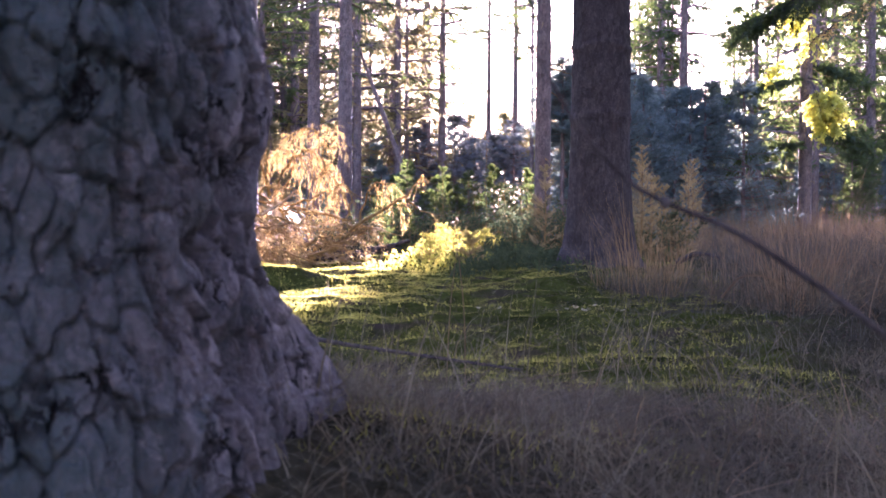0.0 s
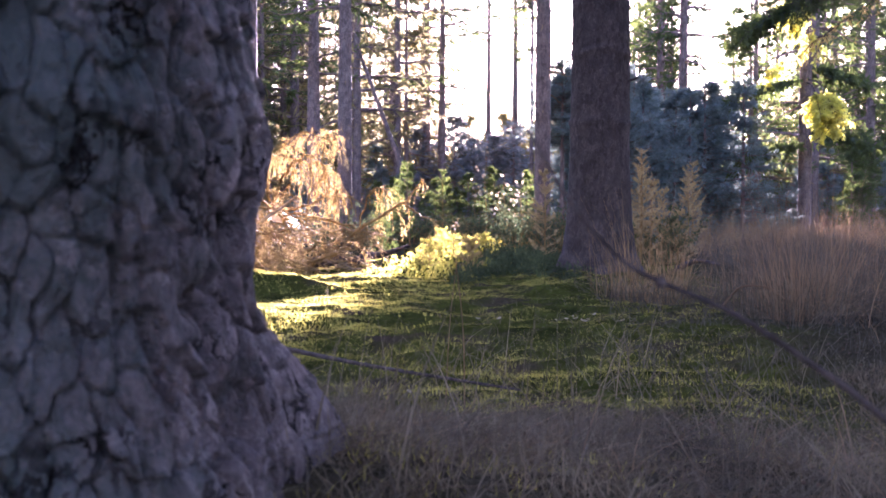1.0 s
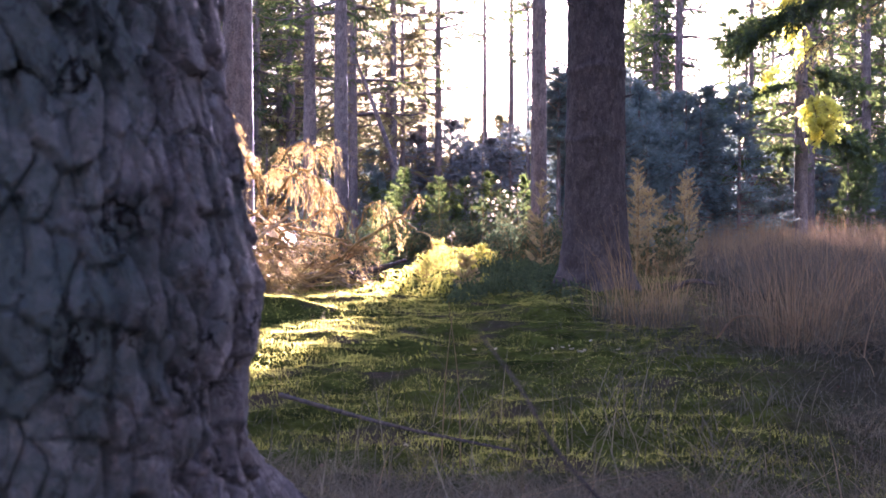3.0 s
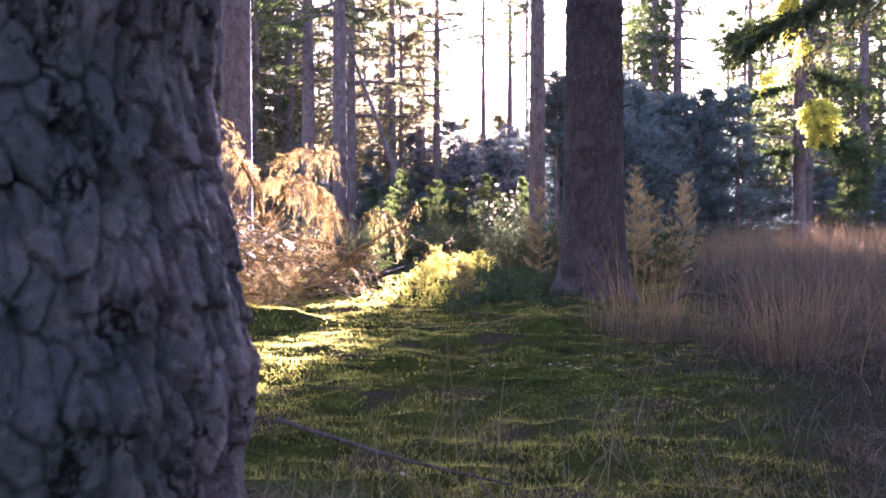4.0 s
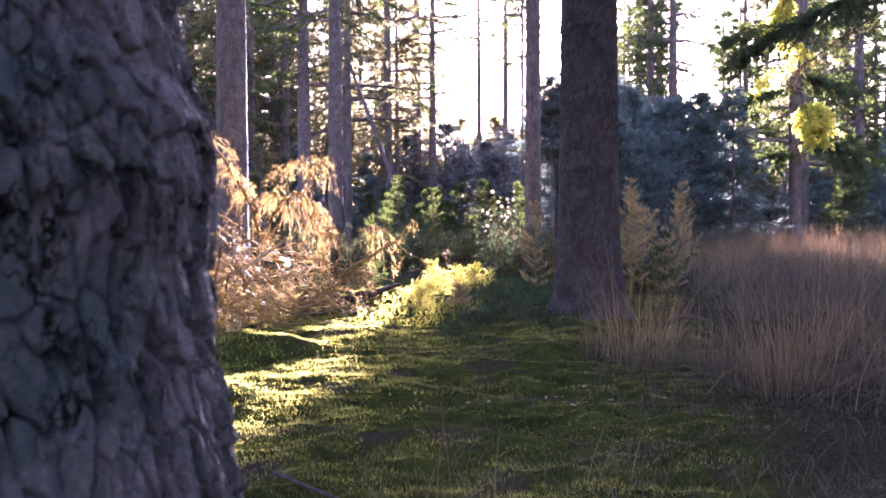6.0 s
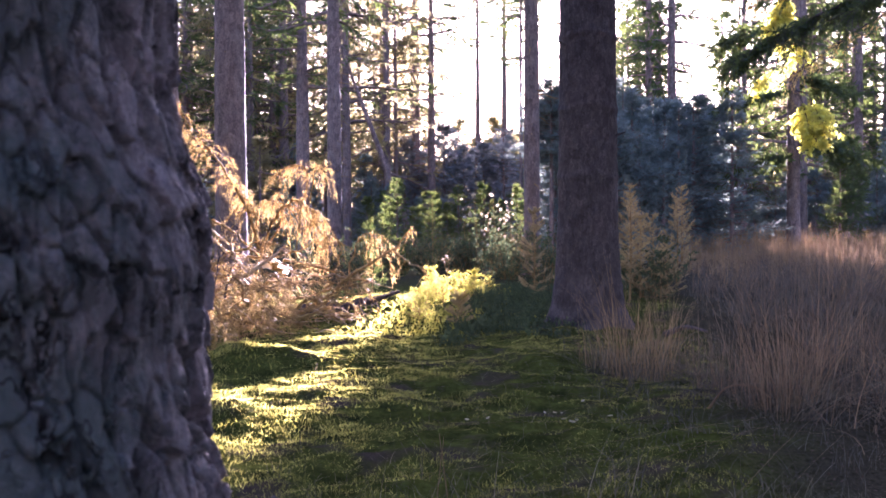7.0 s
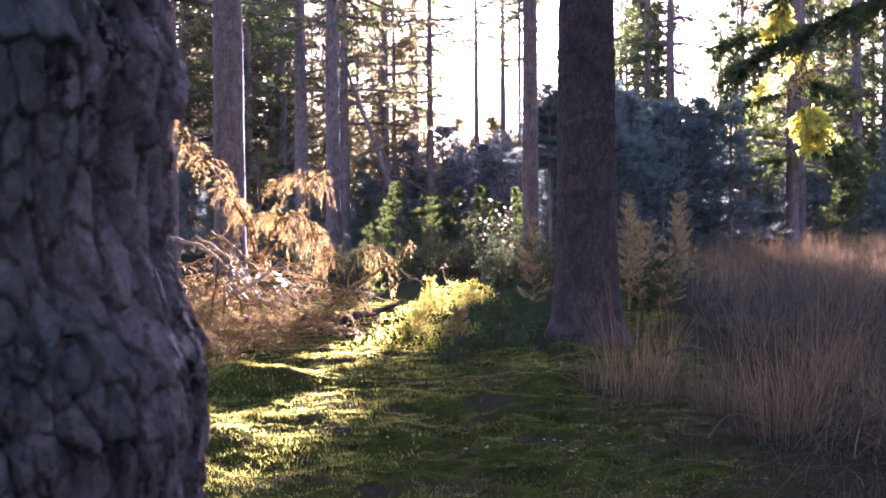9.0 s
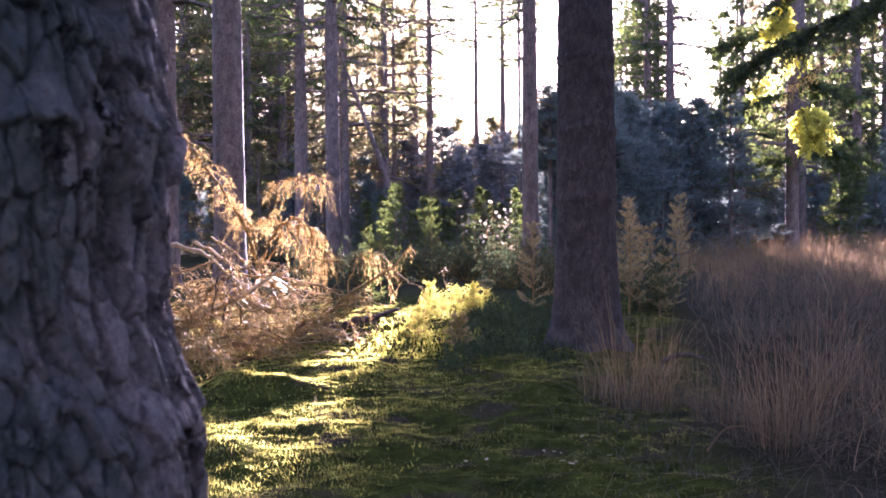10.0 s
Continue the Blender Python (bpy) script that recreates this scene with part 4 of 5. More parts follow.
def shrub(x, y, height, wide, leaves=SHRUB, count=2600, leaf=0.05, label="low dark green shrub in the forest undergrowth"):
    """A bushy shrub: many stems from the foot, covered with small leaves."""
    ob = thing("shrub", x, y, float(ground_z(x, y)) - 0.01, label, "shrub", "undergrowth shrubs")
    n = 34
    a = rng.uniform(0, 2 * np.pi, n)
    way = np.column_stack([np.cos(a) * rng.uniform(0.1, 1.0, n) * wide, np.sin(a) * rng.uniform(0.1, 1.0, n) * wide, np.full(n, height)])
    p = limbs(np.column_stack([0.1 * np.cos(a), 0.1 * np.sin(a), 0 * a]), way, np.linalg.norm(way, axis=1) * rng.uniform(0.6, 1.1, n), 6, 0.12, 0, 0.08)
    pos, d, s, _ = along_paths(p, 260)
    tw = limbs(pos, d * 0.6 + rng.normal(0, 0.6, d.shape), 0.3 * height * rng.uniform(0.3, 1, 260), 4, 0.1, 0, 0.1)
    tagged(part("twigwork", mesh_of("twigs", *join(tubes(p, np.linspace(0.008, 0.002, 6)[None].repeat(n, 0), 3), tubes(tw, np.full((260, 4), 0.002), 3))), DEAD_WOOD, ob),
           kind="stuff")
    b, db, _, _ = along_paths(tw, count)
    ln = leaf * rng.uniform(0.5, 1.3, count)
    tagged(part("foliage", mesh_of("leaves", *diamonds(b, db * 0.5 + rng.normal(0, 0.6, db.shape), ln, ln * 0.45)), leaves, ob), kind="stuff")


for x, y, h, wd in ((-0.4, 20.5, 0.8, 0.9), (0.35, 21, 0.85, 1.0), (1.0, 18.2, 0.85, 0.9), (1.5, 16.2, 0.85, 0.7), (-1.0, 21, 0.8, 0.9), (0.0, 23, 1.0, 1.0),
                    (1.0, 19.5, 1.2, 0.8), (1.9, 18, 1.0, 0.8), (2.2, 15, 0.7, 0.6), (-1.6, 19.5, 0.75, 0.8), (-2.5, 20, 0.9, 0.9), (2.6, 13.6, 0.6, 0.5)):
    shrub(x, y, h, wd)


def leafy_stem(x, y, height, leaves=PALE_LEAF, count=26, size=0.085):
    """A thin bare young tree with a few round leaves left."""
    ob = thing("leafy_stem", x, y, float(ground_z(x, y)), "thin bare young tree with a few pale backlit leaves", "sapling", "bare young trees")
    stem = smooth_path([(0, 0, 0), (0.03, 0, height * 0.4), (-0.02, 0, height * 0.75), (0.02, 0, height)], 8)
    n = 12
    pos, d, s, _ = along_paths(stem[None, 2:], n)
    p = limbs(pos, d * 0.6 + rng.normal(0, 0.6, d.shape), height * 0.22 * rng.uniform(0.5, 1, n), 5, 0.0, 0.1, 0.08)
    tagged(part("twigwork", mesh_of("twigs", *join(tubes(stem[None], np.linspace(0.012, 0.003, 8)[None], 5), tubes(p, np.full((n, 5), 0.003), 3))), DEAD_WOOD, ob), kind="stuff")
    b, db, sb, _ = along_paths(p, count)
    tagged(part("foliage", mesh_of("leaves", *diamonds(b, rng.normal(0, 1, db.shape), size * rng.uniform(0.6, 1.2, count), size * 0.8)), leaves, ob), kind="stuff")


for x, y, h, c in ((0.55, 22.6, 1.95, 14), (0.95, 22.5, 1.75, 12), (0.8, 21.5, 1.4, 22), (1.25, 21.5, 1.5, 24), (0.3, 21, 1.2, 14), (-0.05, 14.2, 0.55, 18)):
    leafy_stem(x, y, h, count=c, size=0.09 if y > 20 else 0.035)


def low_plants(name, n, xs, ys, height, leaf, material, label, keep=None, per=9):
    """Knee-low sprigs in a patch: short stems with small leaves."""
    x, y = rng.uniform(*xs, n), rng.uniform(*ys, n)
    ok = np.ones(n, bool) if keep is None else keep(x, y)
    x, y = x[ok], y[ok]
    n = len(x)
    h = height * rng.uniform(0.4, 1.2, n) * (0.75 + 0.5 * fbm(x / 0.4, y / 0.4, 31, 2))
    start = np.column_stack([x, y, ground_z(x, y) - 0.01])
    p = limbs(start, np.column_stack([rng.normal(0, 0.35, n), rng.normal(0, 0.35, n), np.ones(n)]), np.maximum(h, 0.02), 4, 0, 0, 0.08)
    pos, d, s, w = along_paths(p, n * per)
    way = d * 0.4 + rng.normal(0, 0.6, d.shape)
    ln = leaf * rng.uniform(0.6, 1.3, n * per)
    tagged(part(name, mesh_of(name, *join(tubes(p, np.full((n, 4), 0.0015), 3), diamonds(pos, way, ln, ln * 0.55, 1.6))), material), label, "plants", kind="stuff")


aside = lambda x, y: x - 0.1317 * y      # how far right of the line from the camera's foot to the sun
# Both seedling patches are trimmed to end where the sun strip ends.
low_plants("seedling_carpet", 3200, (-2.2, 0.7), (8.4, 15), 0.14, 0.022, LEAF_GREEN, "bright green low leafy plants in a strip of sun",
           lambda x, y: (aside(x, y) > -2.0 + 0.25 * fbm(x / 0.5, y / 0.5, 12, 2)) & (aside(x, y) < -0.9 + 0.4 * fbm(x / 0.4, y / 0.4, 17, 2)) & (fbm(x / 0.35, y / 0.35, 15, 2) > -0.1), 9)
low_plants("seedling_carpet", 1500, (-2.6, 0.0), (4.6, 9.0), 0.03, 0.009, LEAF_GREEN, "bright green moss and tiny seedlings in the sun",
           lambda x, y: (aside(x, y) > -3.0) & (aside(x, y) < -0.95 + 0.3 * fbm(x / 0.4, y / 0.4, 18, 2)) & (fbm(x / 0.3, y / 0.3, 16, 2) > -0.15), 8)
low_plants("dwarf_shrub_carpet", 8200, (-0.6, 1.7), (7.2, 15.5), 0.16, 0.02, SHRUB, "low dark green dwarf shrubs on a mossy mound",
           lambda x, y: (x > -0.05 + 0.13 * (y - 8.2)) & (x < 0.75 + 0.3 * (y - 7.2)) & (fbm(x / 0.5, y / 0.5, 14, 2) > 0.9 - 0.9 * (y - 7.2)), 12)


# ---------------------------------------------------------------- grasses and moss
def scatter(n, xs, ys, keep=None, clump=0):
    """Random places, clumped where asked."""
    if clump:
        c = np.column_stack([rng.uniform(*xs, clump), rng.uniform(*ys, clump)])
        xy = c[rng.integers(0, clump, n)] + rng.normal(0, 0.06, (n, 2))
    else:
        xy = np.column_stack([rng.uniform(*xs, n), rng.uniform(*ys, n)])
    return xy if keep is None else xy[keep(xy[:, 0], xy[:, 1])]


def grass(name, xy, height, lean, width, material, label, curl=0.3, k=4, category="grass", facing=0.0):
    n = len(xy)
    v = blades(xy, height * rng.uniform(0.45, 1.25, n) * (0.85 + 0.5 * fbm(xy[:, 0] / 0.7, xy[:, 1] / 0.7, 71, 2)), lean * np.abs(rng.normal(0.7, 0.5, n)), width * rng.uniform(0.6, 1.3, n), k, curl, facing=facing)
    return tagged(part(name, mesh_of(name, *v), material), label, category, kind="stuff")


clear = lambda x, y: np.hypot(x + 0.5, y - 0.98) > 0.36
grass("moss_carpet", scatter(150000, (-1.6, 1.9), (1.8, 8.5), lambda x, y: (fbm(x / 0.26, y / 0.2, 21, 3) > -0.05 + 1.0 * litter(x, y)) & clear(x, y)), 0.026, 0.8, 0.0028, MOSS,
      "soft green moss carpet in the clearing", 0.3, 2, "moss", 0.7)
grass("moss_carpet", scatter(60000, (-3, 3), (7.5, 15.0), lambda x, y: (litter(x, y) < 0.6) & (fbm(x / 0.3, y / 0.25, 23, 2) > -0.1)), 0.026, 0.8, 0.0042, MOSS, "soft green moss under the trees", 0.3, 2, "moss", 0.7)
grass("dead_grass", scatter(7000, (-0.4, 0.8), (0.75, 2.1), clear), 0.08, 1.9, 0.002, DEAD_GRASS, "grey dead grass round the foot of the old tree", 0.6, 5)
# Extra moss cut along the sun's edge, so its extent sharpens light from shade.
grass("moss_carpet", scatter(170000, (-2.6, 0.5), (3.6, 14.5), lambda x, y: (aside(x, y) > -3.0) & (aside(x, y) < -1.0 + 0.2 * fbm(x / 0.3, y / 0.3, 19, 2)) & (fbm(x / 0.25, y / 0.25, 61, 2) > -0.5)), 0.025,
      0.7, 0.0045, MOSS, "thick moss laid along the strip of sun to brighten it", 0.3, 2, "moss", 0.6)
grass("dead_grass", scatter(16000, (-0.6, 2.0), (0.95, 3.6), lambda x, y: clear(x, y) & (litter(x, y) > 0.45), 700), 0.085, 1.7, 0.002, DEAD_GRASS, "grey-brown dead grass tangled on the ground", 0.5, 5)
grass("dead_grass", scatter(4200, (0.2, 3.2), (2.6, 7.5), lambda x, y: x > 0.1 + 0.12 * y + 0.25 * fbm(x, y, 33, 2), 500), 0.17, 1.2, 0.003, REED,
      "brownish dead grass beside the moss", 0.5, 5)
grass("dead_grass", scatter(9000, (-0.6, 2.2), (1.7, 3.4), lambda x, y: litter(x, y) > 0.4), 0.07, 1.8, 0.0022, DEAD_GRASS, "matted grey-brown dead grass before the moss", 0.6, 4)
grass("dead_grass", scatter(260, (-0.25, 1.6), (0.95, 2.2), clear), 0.13, 2.2, 0.0035, STRAW, "pale broken straws tangled in the dead grass", 0.9, 7)
grass("dead_grass", scatter(420, (-0.3, 1.8), (1.1, 3.6), clear), 0.24, 1.0, 0.003, DEAD_GRASS, "sparse taller straw stems among the dead grass", 0.5, 6)
grass("moss_carpet", scatter(22000, (-0.3, 2.0), (1.0, 3.2), lambda x, y: (fbm(x / 0.3, y / 0.3, 27, 3) > 0.12) & clear(x, y)), 0.022, 0.8, 0.003, MOSS,
      "patches of green moss between the dead grass", 0.3, 2, "moss", 0.7)
grass("dead_grass", scatter(1500, (-1.0, 1.3), (2.4, 7.5), None, 260), 0.09, 1.3, 0.002, DEAD_GRASS, "thin dead grass blades in the moss", 0.5, 4)


def tussock(x, y, height, count, spread_r, material=STRAW, label="tall tussock of straw-coloured moor grass", lean=0.4, width=0.0032):
    ob = thing("grass_tussock", x, y, float(ground_z(x, y)), label, "grass", "grass tussocks")
    r, a = spread_r * np.sqrt(rng.uniform(0, 1, count)), rng.uniform(0, 2 * np.pi, count)
    xy = np.column_stack([r * np.cos(a), r * np.sin(a)])
    v = blades(xy, height * rng.uniform(0.35, 1.1, count), lean * np.abs(rng.normal(0.8, 0.6, count)), width * rng.uniform(0.6, 1.2, count), 5, 0.35,
               np.full(count, -0.01), a + rng.normal(0, 0.6, count))
    tagged(part("blade_tuft", mesh_of("blades", *v), material, ob), kind="stuff")
    low = int(count * 1.6)
    r, a = spread_r * 1.2 * np.sqrt(rng.uniform(0, 1, low)), rng.uniform(0, 2 * np.pi, low)
    v = blades(np.column_stack([r * np.cos(a), r * np.sin(a)]), height * 0.45 * rng.uniform(0.4, 1.1, low), 1.2 * np.abs(rng.normal(0.8, 0.5, low)), 0.004, 5, 0.8,
               np.full(low, -0.01), a + rng.normal(0, 0.5, low))
    tagged(part("dead_tuft", mesh_of("dead_blades", *v), DEAD_GRASS, ob, "collapsed grey dead blades"), kind="stuff")


for x, y, h, c, r in ((0.98, 6.75, 0.55, 40, 0.12), (1.12, 6.5, 0.68, 55, 0.14), (1.27, 6.4, 0.62, 55, 0.14), (1.4, 6.75, 0.6, 40, 0.13), (1.18, 7.05, 0.72, 50, 0.14), (1.5, 6.45, 0.35, 26, 0.12),
                      (1.55, 7.6, 0.55, 50, 0.13), (1.68, 5.3, 0.72, 90, 0.2), (1.85, 5.6, 0.85, 90, 0.2), (2.0, 5.85, 0.85, 70, 0.22), (2.35, 5.4, 0.65, 60, 0.25), (2.55, 6.8, 0.8, 80, 0.26),
                      (2.3, 4.9, 0.5, 90, 0.2), (1.6, 6.0, 0.55, 60, 0.16)):
    foot = 6.1 < y < 8 and x < 1.6
    tussock(x, y, h, c, r, STRAW_GOLD if foot else STRAW, "golden tussock of dry moor grass at a tree's foot" if foot else "tall tussock of straw-coloured moor grass", width=0.0036)
field = lambda x, y: (x > 0.2 * y + 0.5 + 0.6 * fbm(x / 1.5, y / 1.5, 41, 2) + rng.exponential(0.35, len(x))) & (x < 0.52 * y + 4)
def fans(name, heads, per, height, lean, width, material, label, k=5):
    """Many clumps of blades, each spreading from its own root."""
    n = len(heads) * per
    a = rng.uniform(0, 2 * np.pi, n)
    size = np.repeat(rng.uniform(0.3, 1.15, len(heads)), per)
    out = 0.1 * np.sqrt(rng.uniform(0, 1, n))
    xy = np.repeat(heads, per, 0) + np.column_stack([out * np.cos(a), out * np.sin(a)])
    v = blades(xy, height * size * rng.uniform(0.4, 1.15, n), lean * np.abs(rng.normal(0.7, 0.5, n)), width * rng.uniform(0.6, 1.3, n), k, 0.5, way=a + rng.normal(0, 0.4, n))
    tagged(part(name, mesh_of(name, *v), material), label, "grass", kind="stuff")


fans("reed_field", scatter(900, (1.6, 12), (5.4, 19), field), 28, 0.62, 1.15, 0.0062, REED, "dense field of brown-green moor grass in clumps")
fans("dead_reed_field", scatter(260, (1.6, 8), (4.8, 11), field), 30, 0.42, 1.5, 0.0055, REED, "collapsed grey blades between the moor grass clumps")
# Far grass takes lighter straw colours that stand for haze and low sun.
grass("reed_field", scatter(20000, (2.8, 22), (13, 34), field, 2200), 0.72, 0.8, 0.009, STRAW, "far field of moor grass in a lighter straw colour for haze", 0.3, 3)
grass("straw_field", scatter(500, (1.5, 10), (5.2, 14), field, 90), 0.72, 0.5, 0.0035, STRAW, "straw-coloured tall grass stems in the field", 0.3, 4)
grass("straw_field", scatter(15000, (3, 26), (15, 40), field, 1800), 0.8, 0.3, 0.009, STRAW_GOLD, "far grass at the field's end, gold put in for sunlight", 0.3, 3)


def leaf_litter():
    """Small brown bits of leaf and bark strewn over the dead grass."""
    xy = scatter(2600, (-0.7, 2.4), (1.5, 5.0), lambda x, y: (litter(x, y) > 0.35) & clear(x, y))
    n = len(xy)
    base = np.column_stack([xy, ground_z(xy[:, 0], xy[:, 1]) + rng.uniform(0.0, 0.03, n)])
    way = np.column_stack([rng.normal(0, 1, (n, 2)), rng.normal(0, 0.3, n)])
    ln = rng.uniform(0.006, 0.02, n)
    tagged(part("leaf_litter", mesh_of("leaf_litter", *diamonds(base, way, ln, ln * 0.55)), DRY_LEAF), "brown dead leaves and bits strewn over the ground", "litter", kind="stuff")


leaf_litter()
grass("arching_reed", scatter(160, (1.7, 3.0), (4.2, 5.8)), 0.7, 2.4, 0.004, STRAW, "grey dead reed blades arching to the ground", 0.9, 8)


# ---------------------------------------------------------------- sticks, stems and leaves on the ground
def stick(points, radius, material=DEAD_WOOD, name="stick", label="thin dead stick lying in the grass", k=16, tip=0.4):
    base = np.asarray(points[0], float)
    path = smooth_path(np.asarray(points, float) - base, k)
    ob = part(name, smooth(mesh_of(name, *tubes(path[None], np.linspace(radius, radius * tip, k)[None], 7))), material)
    ob.location = base
    return tagged(ob, label, "stick" if name == "stick" else "grass")


stick([(x, y, float(ground_z(x, y)) + up) for x, y, up in ((-0.55, 3.35, 0.06), (-0.3, 3.0, 0.08), (-0.1, 2.7, 0.08), (0.16, 2.47, 0.05))], 0.008, BARK_MID)
stick([(1.5, 7.2, 0.18), (1.62, 7.1, 0.24), (1.75, 7.0, 0.22)], 0.022, BARK_MID, label="short dark dead branch lying in the grass")
stick([(0.01, 1.97, 0.05), (0.09, 1.8, 0.03), (0.17, 1.6, 0.0)], 0.004, STRAW, "straw_stem", "pale broken straw lying over dead grass")
stick([(1.2, 4.75, 0.1), (1.3, 4.8, 0.19), (1.42, 4.8, 0.19), (1.5, 4.8, 0.14)], 0.006, STRAW, "straw_stem", "pale bent straw arching over short grass")
stick([(0.03, 2.6, -0.02), (0.025, 2.6, 0.2), (0.0, 2.6, 0.42)], 0.0018, STRAW, "straw_stem", "single upright pale grass stem")
stick([(-0.02, 2.75, -0.02), (-0.01, 2.75, 0.2), (0.01, 2.75, 0.38)], 0.0016, STRAW, "straw_stem", "single upright pale grass stem")


def near_twig():
    twig = thing("bent_twig", 0.5, 0.62, 0.06, "bent bare twig with a knob, rising from the grass", "twig")
    pts = np.array([(0.5, 0.62, 0.06), (0.38, 0.62, 0.24), (0.268, 0.62, 0.343), (0.225, 0.62, 0.375), (0.178, 0.62, 0.405), (0.136, 0.62, 0.423), (0.112, 0.62, 0.437),
                    (0.081, 0.62, 0.472), (0.06, 0.62, 0.508), (0.036, 0.62, 0.54)]) - np.array([0.5, 0.62, 0.06])
    part("stem", smooth(mesh_of("stem", *tubes(smooth_path(pts, 40)[None], np.linspace(0.0025, 0.0007, 40)[None], 8))), BARK_MID, twig)
    bm = bmesh.new()
    bmesh.ops.create_icosphere(bm, subdivisions=2, radius=0.0036)
    for v in bm.verts:
        v.co *= 1 + 0.25 * noise.noise(v.co * 300)
    me = bpy.data.meshes.new("knob")
    bm.to_mesh(me)
    bm.free()
    part("knob", smooth(me), BARK_MID, twig, "dark swollen knob", pose(*pts[5]))


near_twig()


def fallen_leaf(x, y, size, turn):
    ob = thing("fallen_leaf", x, y, float(ground_z(x, y)) + 0.022, "small pale curled leaf lying on the moss", "leaf", "fallen leaves")
    u = np.linspace(-1, 1, 7)
    v = np.linspace(-1, 1, 5)
    uu, vv = np.meshgrid(u, v, indexing="ij")
    wid = 0.5 * np.sqrt(np.maximum(1 - uu ** 2, 0.02)) * size
    p = np.stack([uu * size * 0.8, vv * wid, 0.25 * size * (vv ** 2) + 0.15 * size * uu ** 2], -1)
    top = p.reshape(-1, 3)
    i = np.arange(35).reshape(7, 5)
    q = np.stack([i[:-1, :-1], i[1:, :-1], i[1:, 1:], i[:-1, 1:]], -1).reshape(-1, 4)
    part("blade", smooth(mesh_of("blade", np.concatenate([top, top - [0, 0, 0.0012]]), np.concatenate([q, q[:, ::-1] + 35]))), PALE_LEAF, ob)
    ob.rotation_euler = (0.1, 0.2, turn)


for i, (x, y, s) in enumerate(((0.586, 4.8, 0.02), (0.61, 4.83, 0.018), (0.55, 4.82, 0.016), (0.731, 5.56, 0.016), (0.5, 5.25, 0.012), (0.54, 5.15, 0.013), (0.56, 5.02, 0.012),
                               (0.8, 5.05, 0.015), (0.2, 4.9, 0.016), (-0.12, 2.85, 0.012), (0.1, 4.85, 0.014))):
    fallen_leaf(x, y, s, i * 1.3)


# ---------------------------------------------------------------- boughs that reach into view
def bough(tree, origin, points, twigs, twig_len, count, leaf_len, material, radius=0.03, droop=0.25, slim=0.25, from_s=0.0):
    """A leafy limb of a tree whose foot is at origin."""
    path = smooth_path(np.asarray(points, float) - np.asarray(origin, float), 12)
    first = int(from_s * 11)
    pos, d, s, _ = along_paths(path[None, first:], twigs)
    side = unit(np.cross(d, np.array([0, 0, 1.0]))) * rng.choice([-1, 1], (twigs, 1))
    tw = limbs(pos, d * 0.7 + side * 0.8 + rng.normal(0, 0.25, d.shape), twig_len * rng.uniform(0.4, 1.15, twigs), 5, droop, 0.05, 0.1)
    b = part("bough", smooth(mesh_of("bough", *tubes(path[None], np.linspace(radius, radius * 0.2, 12)[None], 7))), BARK_MID, tree)
    tagged(part("twigwork", mesh_of("twigs", *tubes(tw, np.linspace(0.006, 0.002, 5)[None].repeat(twigs, 0), 3)), BARK_MID, b), kind="stuff")
    a, da, _, _ = along_paths(tw, count)
    way = da * 0.7 + rng.normal(0, 0.5, da.shape)
    way[:, 2] -= 0.15
    ln = leaf_len * rng.uniform(0.5, 1.25, count)
    tagged(part("foliage", mesh_of("foliage", *diamonds(a, way, ln, ln * slim)), material, b), kind="stuff")


def golden_tree():
    x, y = 10.15, 31.0
    tree = forest_tree(x, y, 0.36, 8.0, 17, leaves=NEEDLES_WARM, label="conifer whose sunlit low boughs also have yellow put into their leaves")
    at = (x, y, float(ground_z(x, y)) - 0.05)
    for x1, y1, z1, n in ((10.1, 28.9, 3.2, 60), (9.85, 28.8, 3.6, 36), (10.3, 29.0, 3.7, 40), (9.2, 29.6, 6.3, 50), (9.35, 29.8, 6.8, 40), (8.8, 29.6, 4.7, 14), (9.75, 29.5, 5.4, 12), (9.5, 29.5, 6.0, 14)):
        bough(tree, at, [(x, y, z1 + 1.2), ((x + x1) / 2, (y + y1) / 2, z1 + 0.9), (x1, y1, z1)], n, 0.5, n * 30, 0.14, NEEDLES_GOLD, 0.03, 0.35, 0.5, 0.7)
    for a, z1 in ((3.3, 2.5), (-0.2, 2.9), (3.0, 4.4), (0.2, 4.8), (2.9, 6.4)):
        bough(tree, at, [(x, y, z1 + 0.5), (x + 0.9 * math.cos(a), y + 0.9 * math.sin(a), z1 + 0.35), (x + 2.0 * math.cos(a), y + 2.0 * math.sin(a), z1)], 40, 0.8, 1100, 0.24,
              NEEDLES, 0.03, 0.35, 0.3)


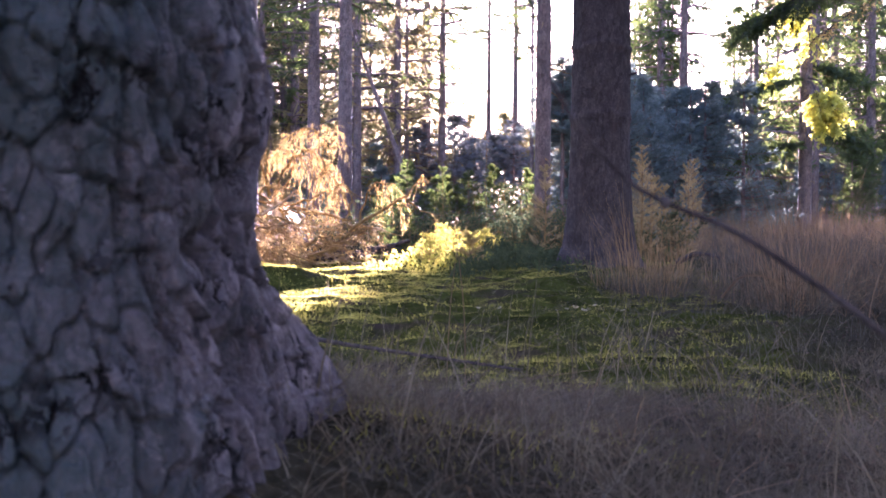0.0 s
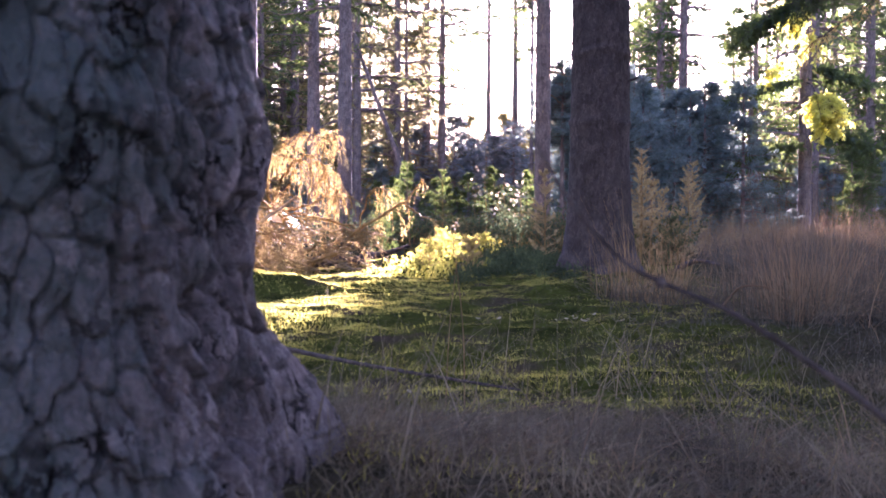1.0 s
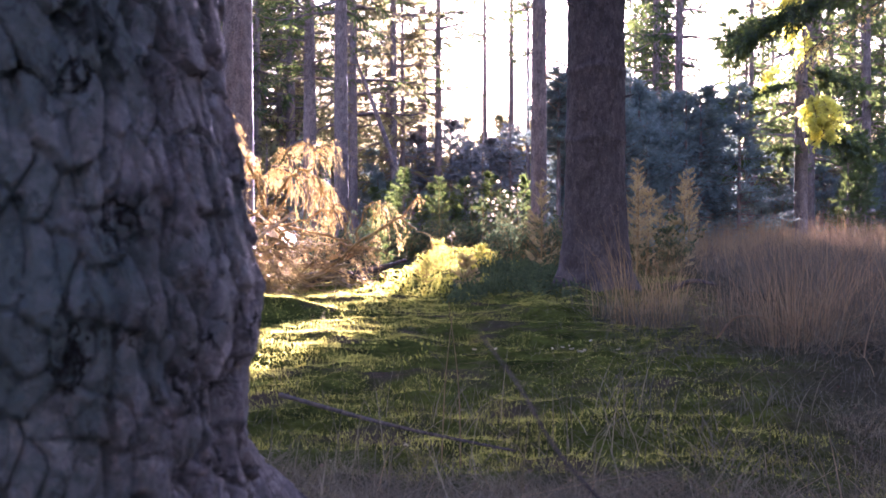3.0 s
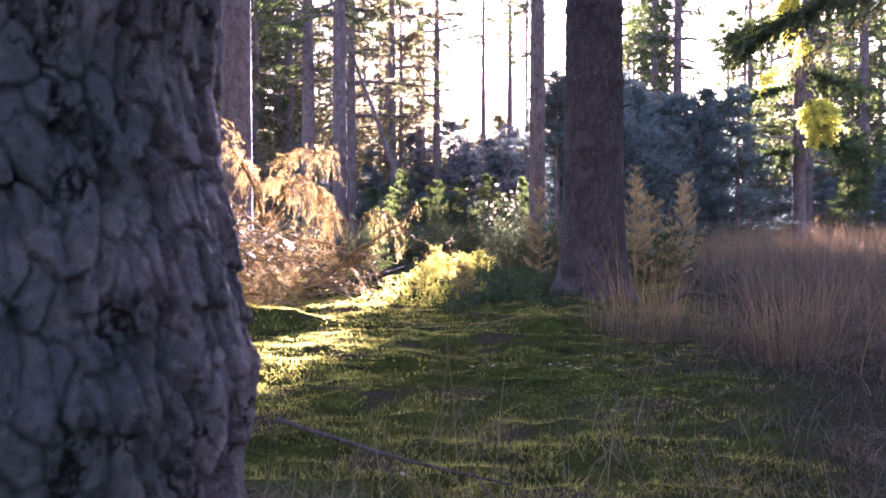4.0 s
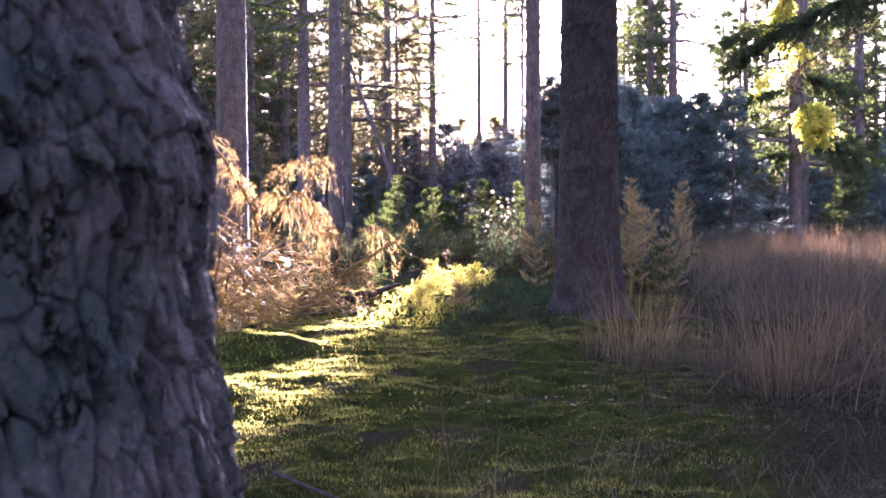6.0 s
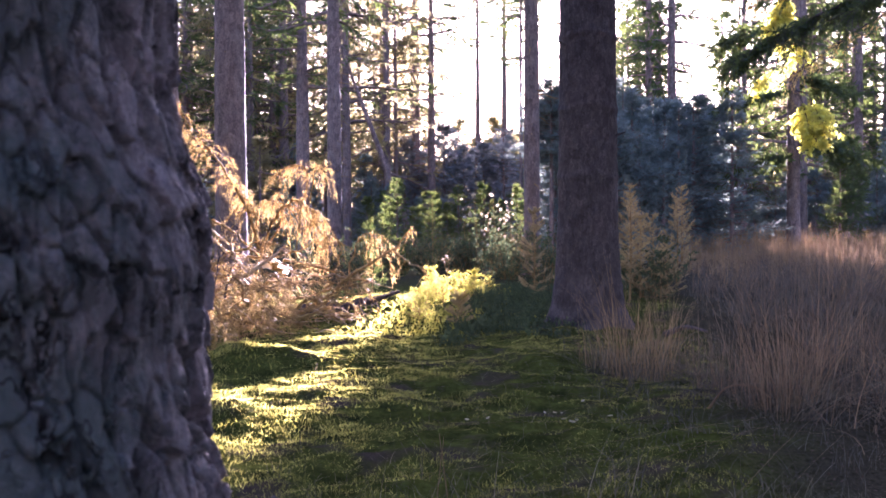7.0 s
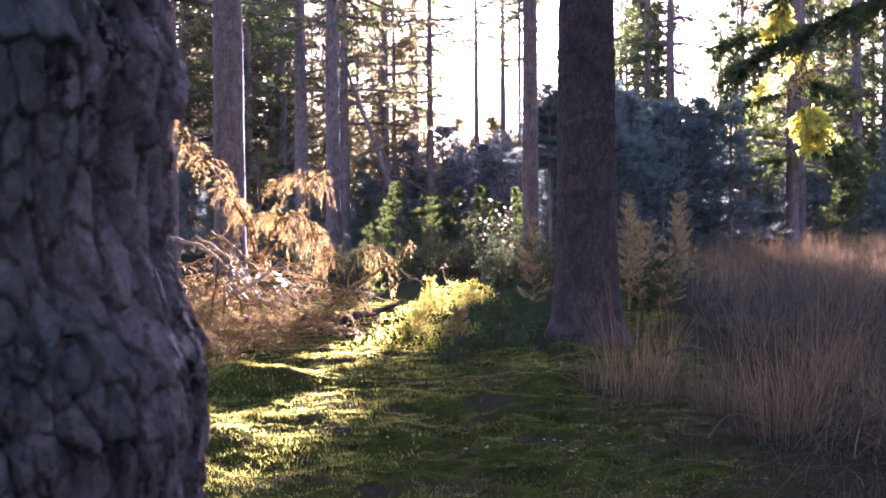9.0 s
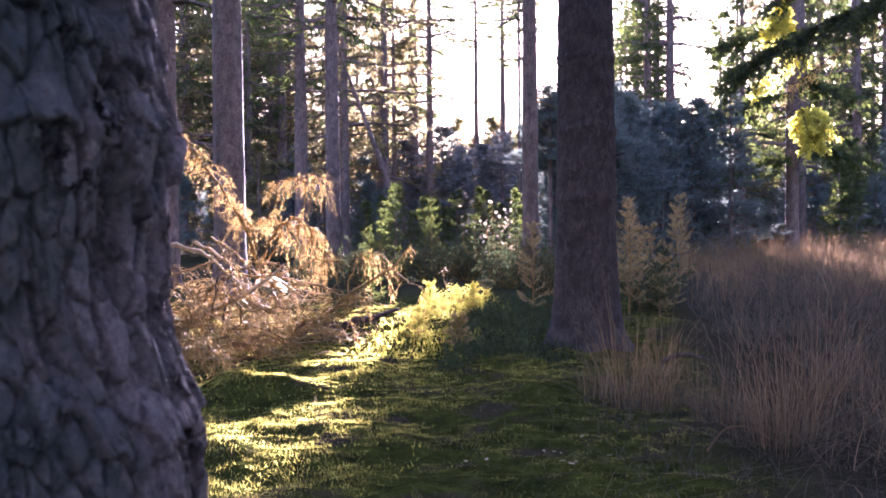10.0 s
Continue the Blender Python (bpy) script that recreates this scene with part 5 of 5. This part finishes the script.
def dark_spruce():
    x, y = 7.5, 14.0
    at = (x, y, float(ground_z(x, y)) - 0.05)
    tree = thing("spruce_tree", *at, "spruce with long dark drooping boughs beside the field", "tree")
    rings = np.concatenate([np.linspace(0, 6, 50), np.linspace(6.5, 16, 12)])
    part("trunk", trunk_mesh([0, 0.3, 1, 4, 16], [0.3, 0.24, 0.2, 0.18, 0.04], rings, turn_steps(40), 0.012, 0.05, 0.2, 9.0), BARK_MID, tree)
    crown_on(tree, CROWNS[2], NEEDLES, pose(0, 0, 6.5, 0, 0, 10) @ Matrix.Diagonal((1, 1, 0.85, 1)))
    bough(tree, at, [(x, y, 4.9), (6.0, 14, 4.15), (5.0, 14, 3.75), (4.3, 14, 3.4), (3.85, 14, 3.15)], 230, 0.55, 17000, 0.075, NEEDLES, 0.035, 0.45)
    bough(tree, at, [(x, y, 5.6), (6.2, 14.3, 4.9), (5.2, 14.4, 4.5), (4.5, 14.5, 4.15)], 90, 0.5, 5000, 0.075, NEEDLES, 0.035, 0.45)
    bough(tree, at, [(x, y, 5.2), (6.4, 13.6, 4.6), (5.7, 13.5, 4.1), (5.1, 13.4, 3.6)], 80, 0.5, 4500, 0.075, NEEDLES, 0.03, 0.5)
    bough(tree, at, [(x, y, 6.0), (6.6, 13.8, 5.2), (6.0, 13.8, 4.6), (5.6, 13.8, 4.0)], 80, 0.5, 4500, 0.075, NEEDLES, 0.03, 0.5)
    bough(tree, at, [(x, y, 5.8), (6.0, 14.6, 5.2), (4.9, 14.8, 4.7), (4.1, 14.9, 4.3)], 80, 0.5, 4500, 0.075, NEEDLES, 0.03, 0.5)
    bough(tree, at, [(x, y, 4.2), (6.4, 14.6, 4.0), (5.6, 14.8, 3.55), (5.0, 15, 3.1)], 46, 0.5, 900, 0.06, DRY_NEEDLES, 0.025, 0.5)


golden_tree()
dark_spruce()
for i in range(18):
    y = rng.uniform(50, 70)
    young_conifer(y * rng.uniform(0.22, 0.38), y, rng.uniform(3.0, 5.5), 1.2, NEEDLES_BLUE)
for i in range(9):
    young_conifer(14.2 + 0.6 * i, 56 + 3 * math.sin(i * 2.2), 3.0 + 0.5 * math.sin(i * 3.1), 1.3, NEEDLES_BLUE, fine=True)
for x, y, h in ((13.2, 35.5, 3.6), (14.2, 37, 4.0)):
    young_conifer(x, y, h, 1.1, NEEDLES)


def bench():
    """A low plank seat at the far end of the field."""
    x, y = 7.95, 30.0
    z = float(ground_z(x, y))
    ob = thing("plank_bench", x, y, z, "low weathered plank bench at the end of the field", "bench")

    def block(name, sx, sy, sz, at):
        bm = bmesh.new()
        bmesh.ops.create_cube(bm, size=1)
        bmesh.ops.scale(bm, vec=(sx, sy, sz), verts=bm.verts)
        bmesh.ops.bevel(bm, geom=bm.edges, offset=0.012, segments=2, affect="EDGES")
        me = bpy.data.meshes.new(name)
        bm.to_mesh(me)
        bm.free()
        part(name, me, DEAD_WOOD, ob, place=pose(*at))
    block("seat_plank", 1.15, 0.3, 0.06, (0, 0, 0.62))
    for dx in (-0.42, 0.42):
        block("leg", 0.1, 0.24, 0.6, (dx, 0, 0.29))


bench()
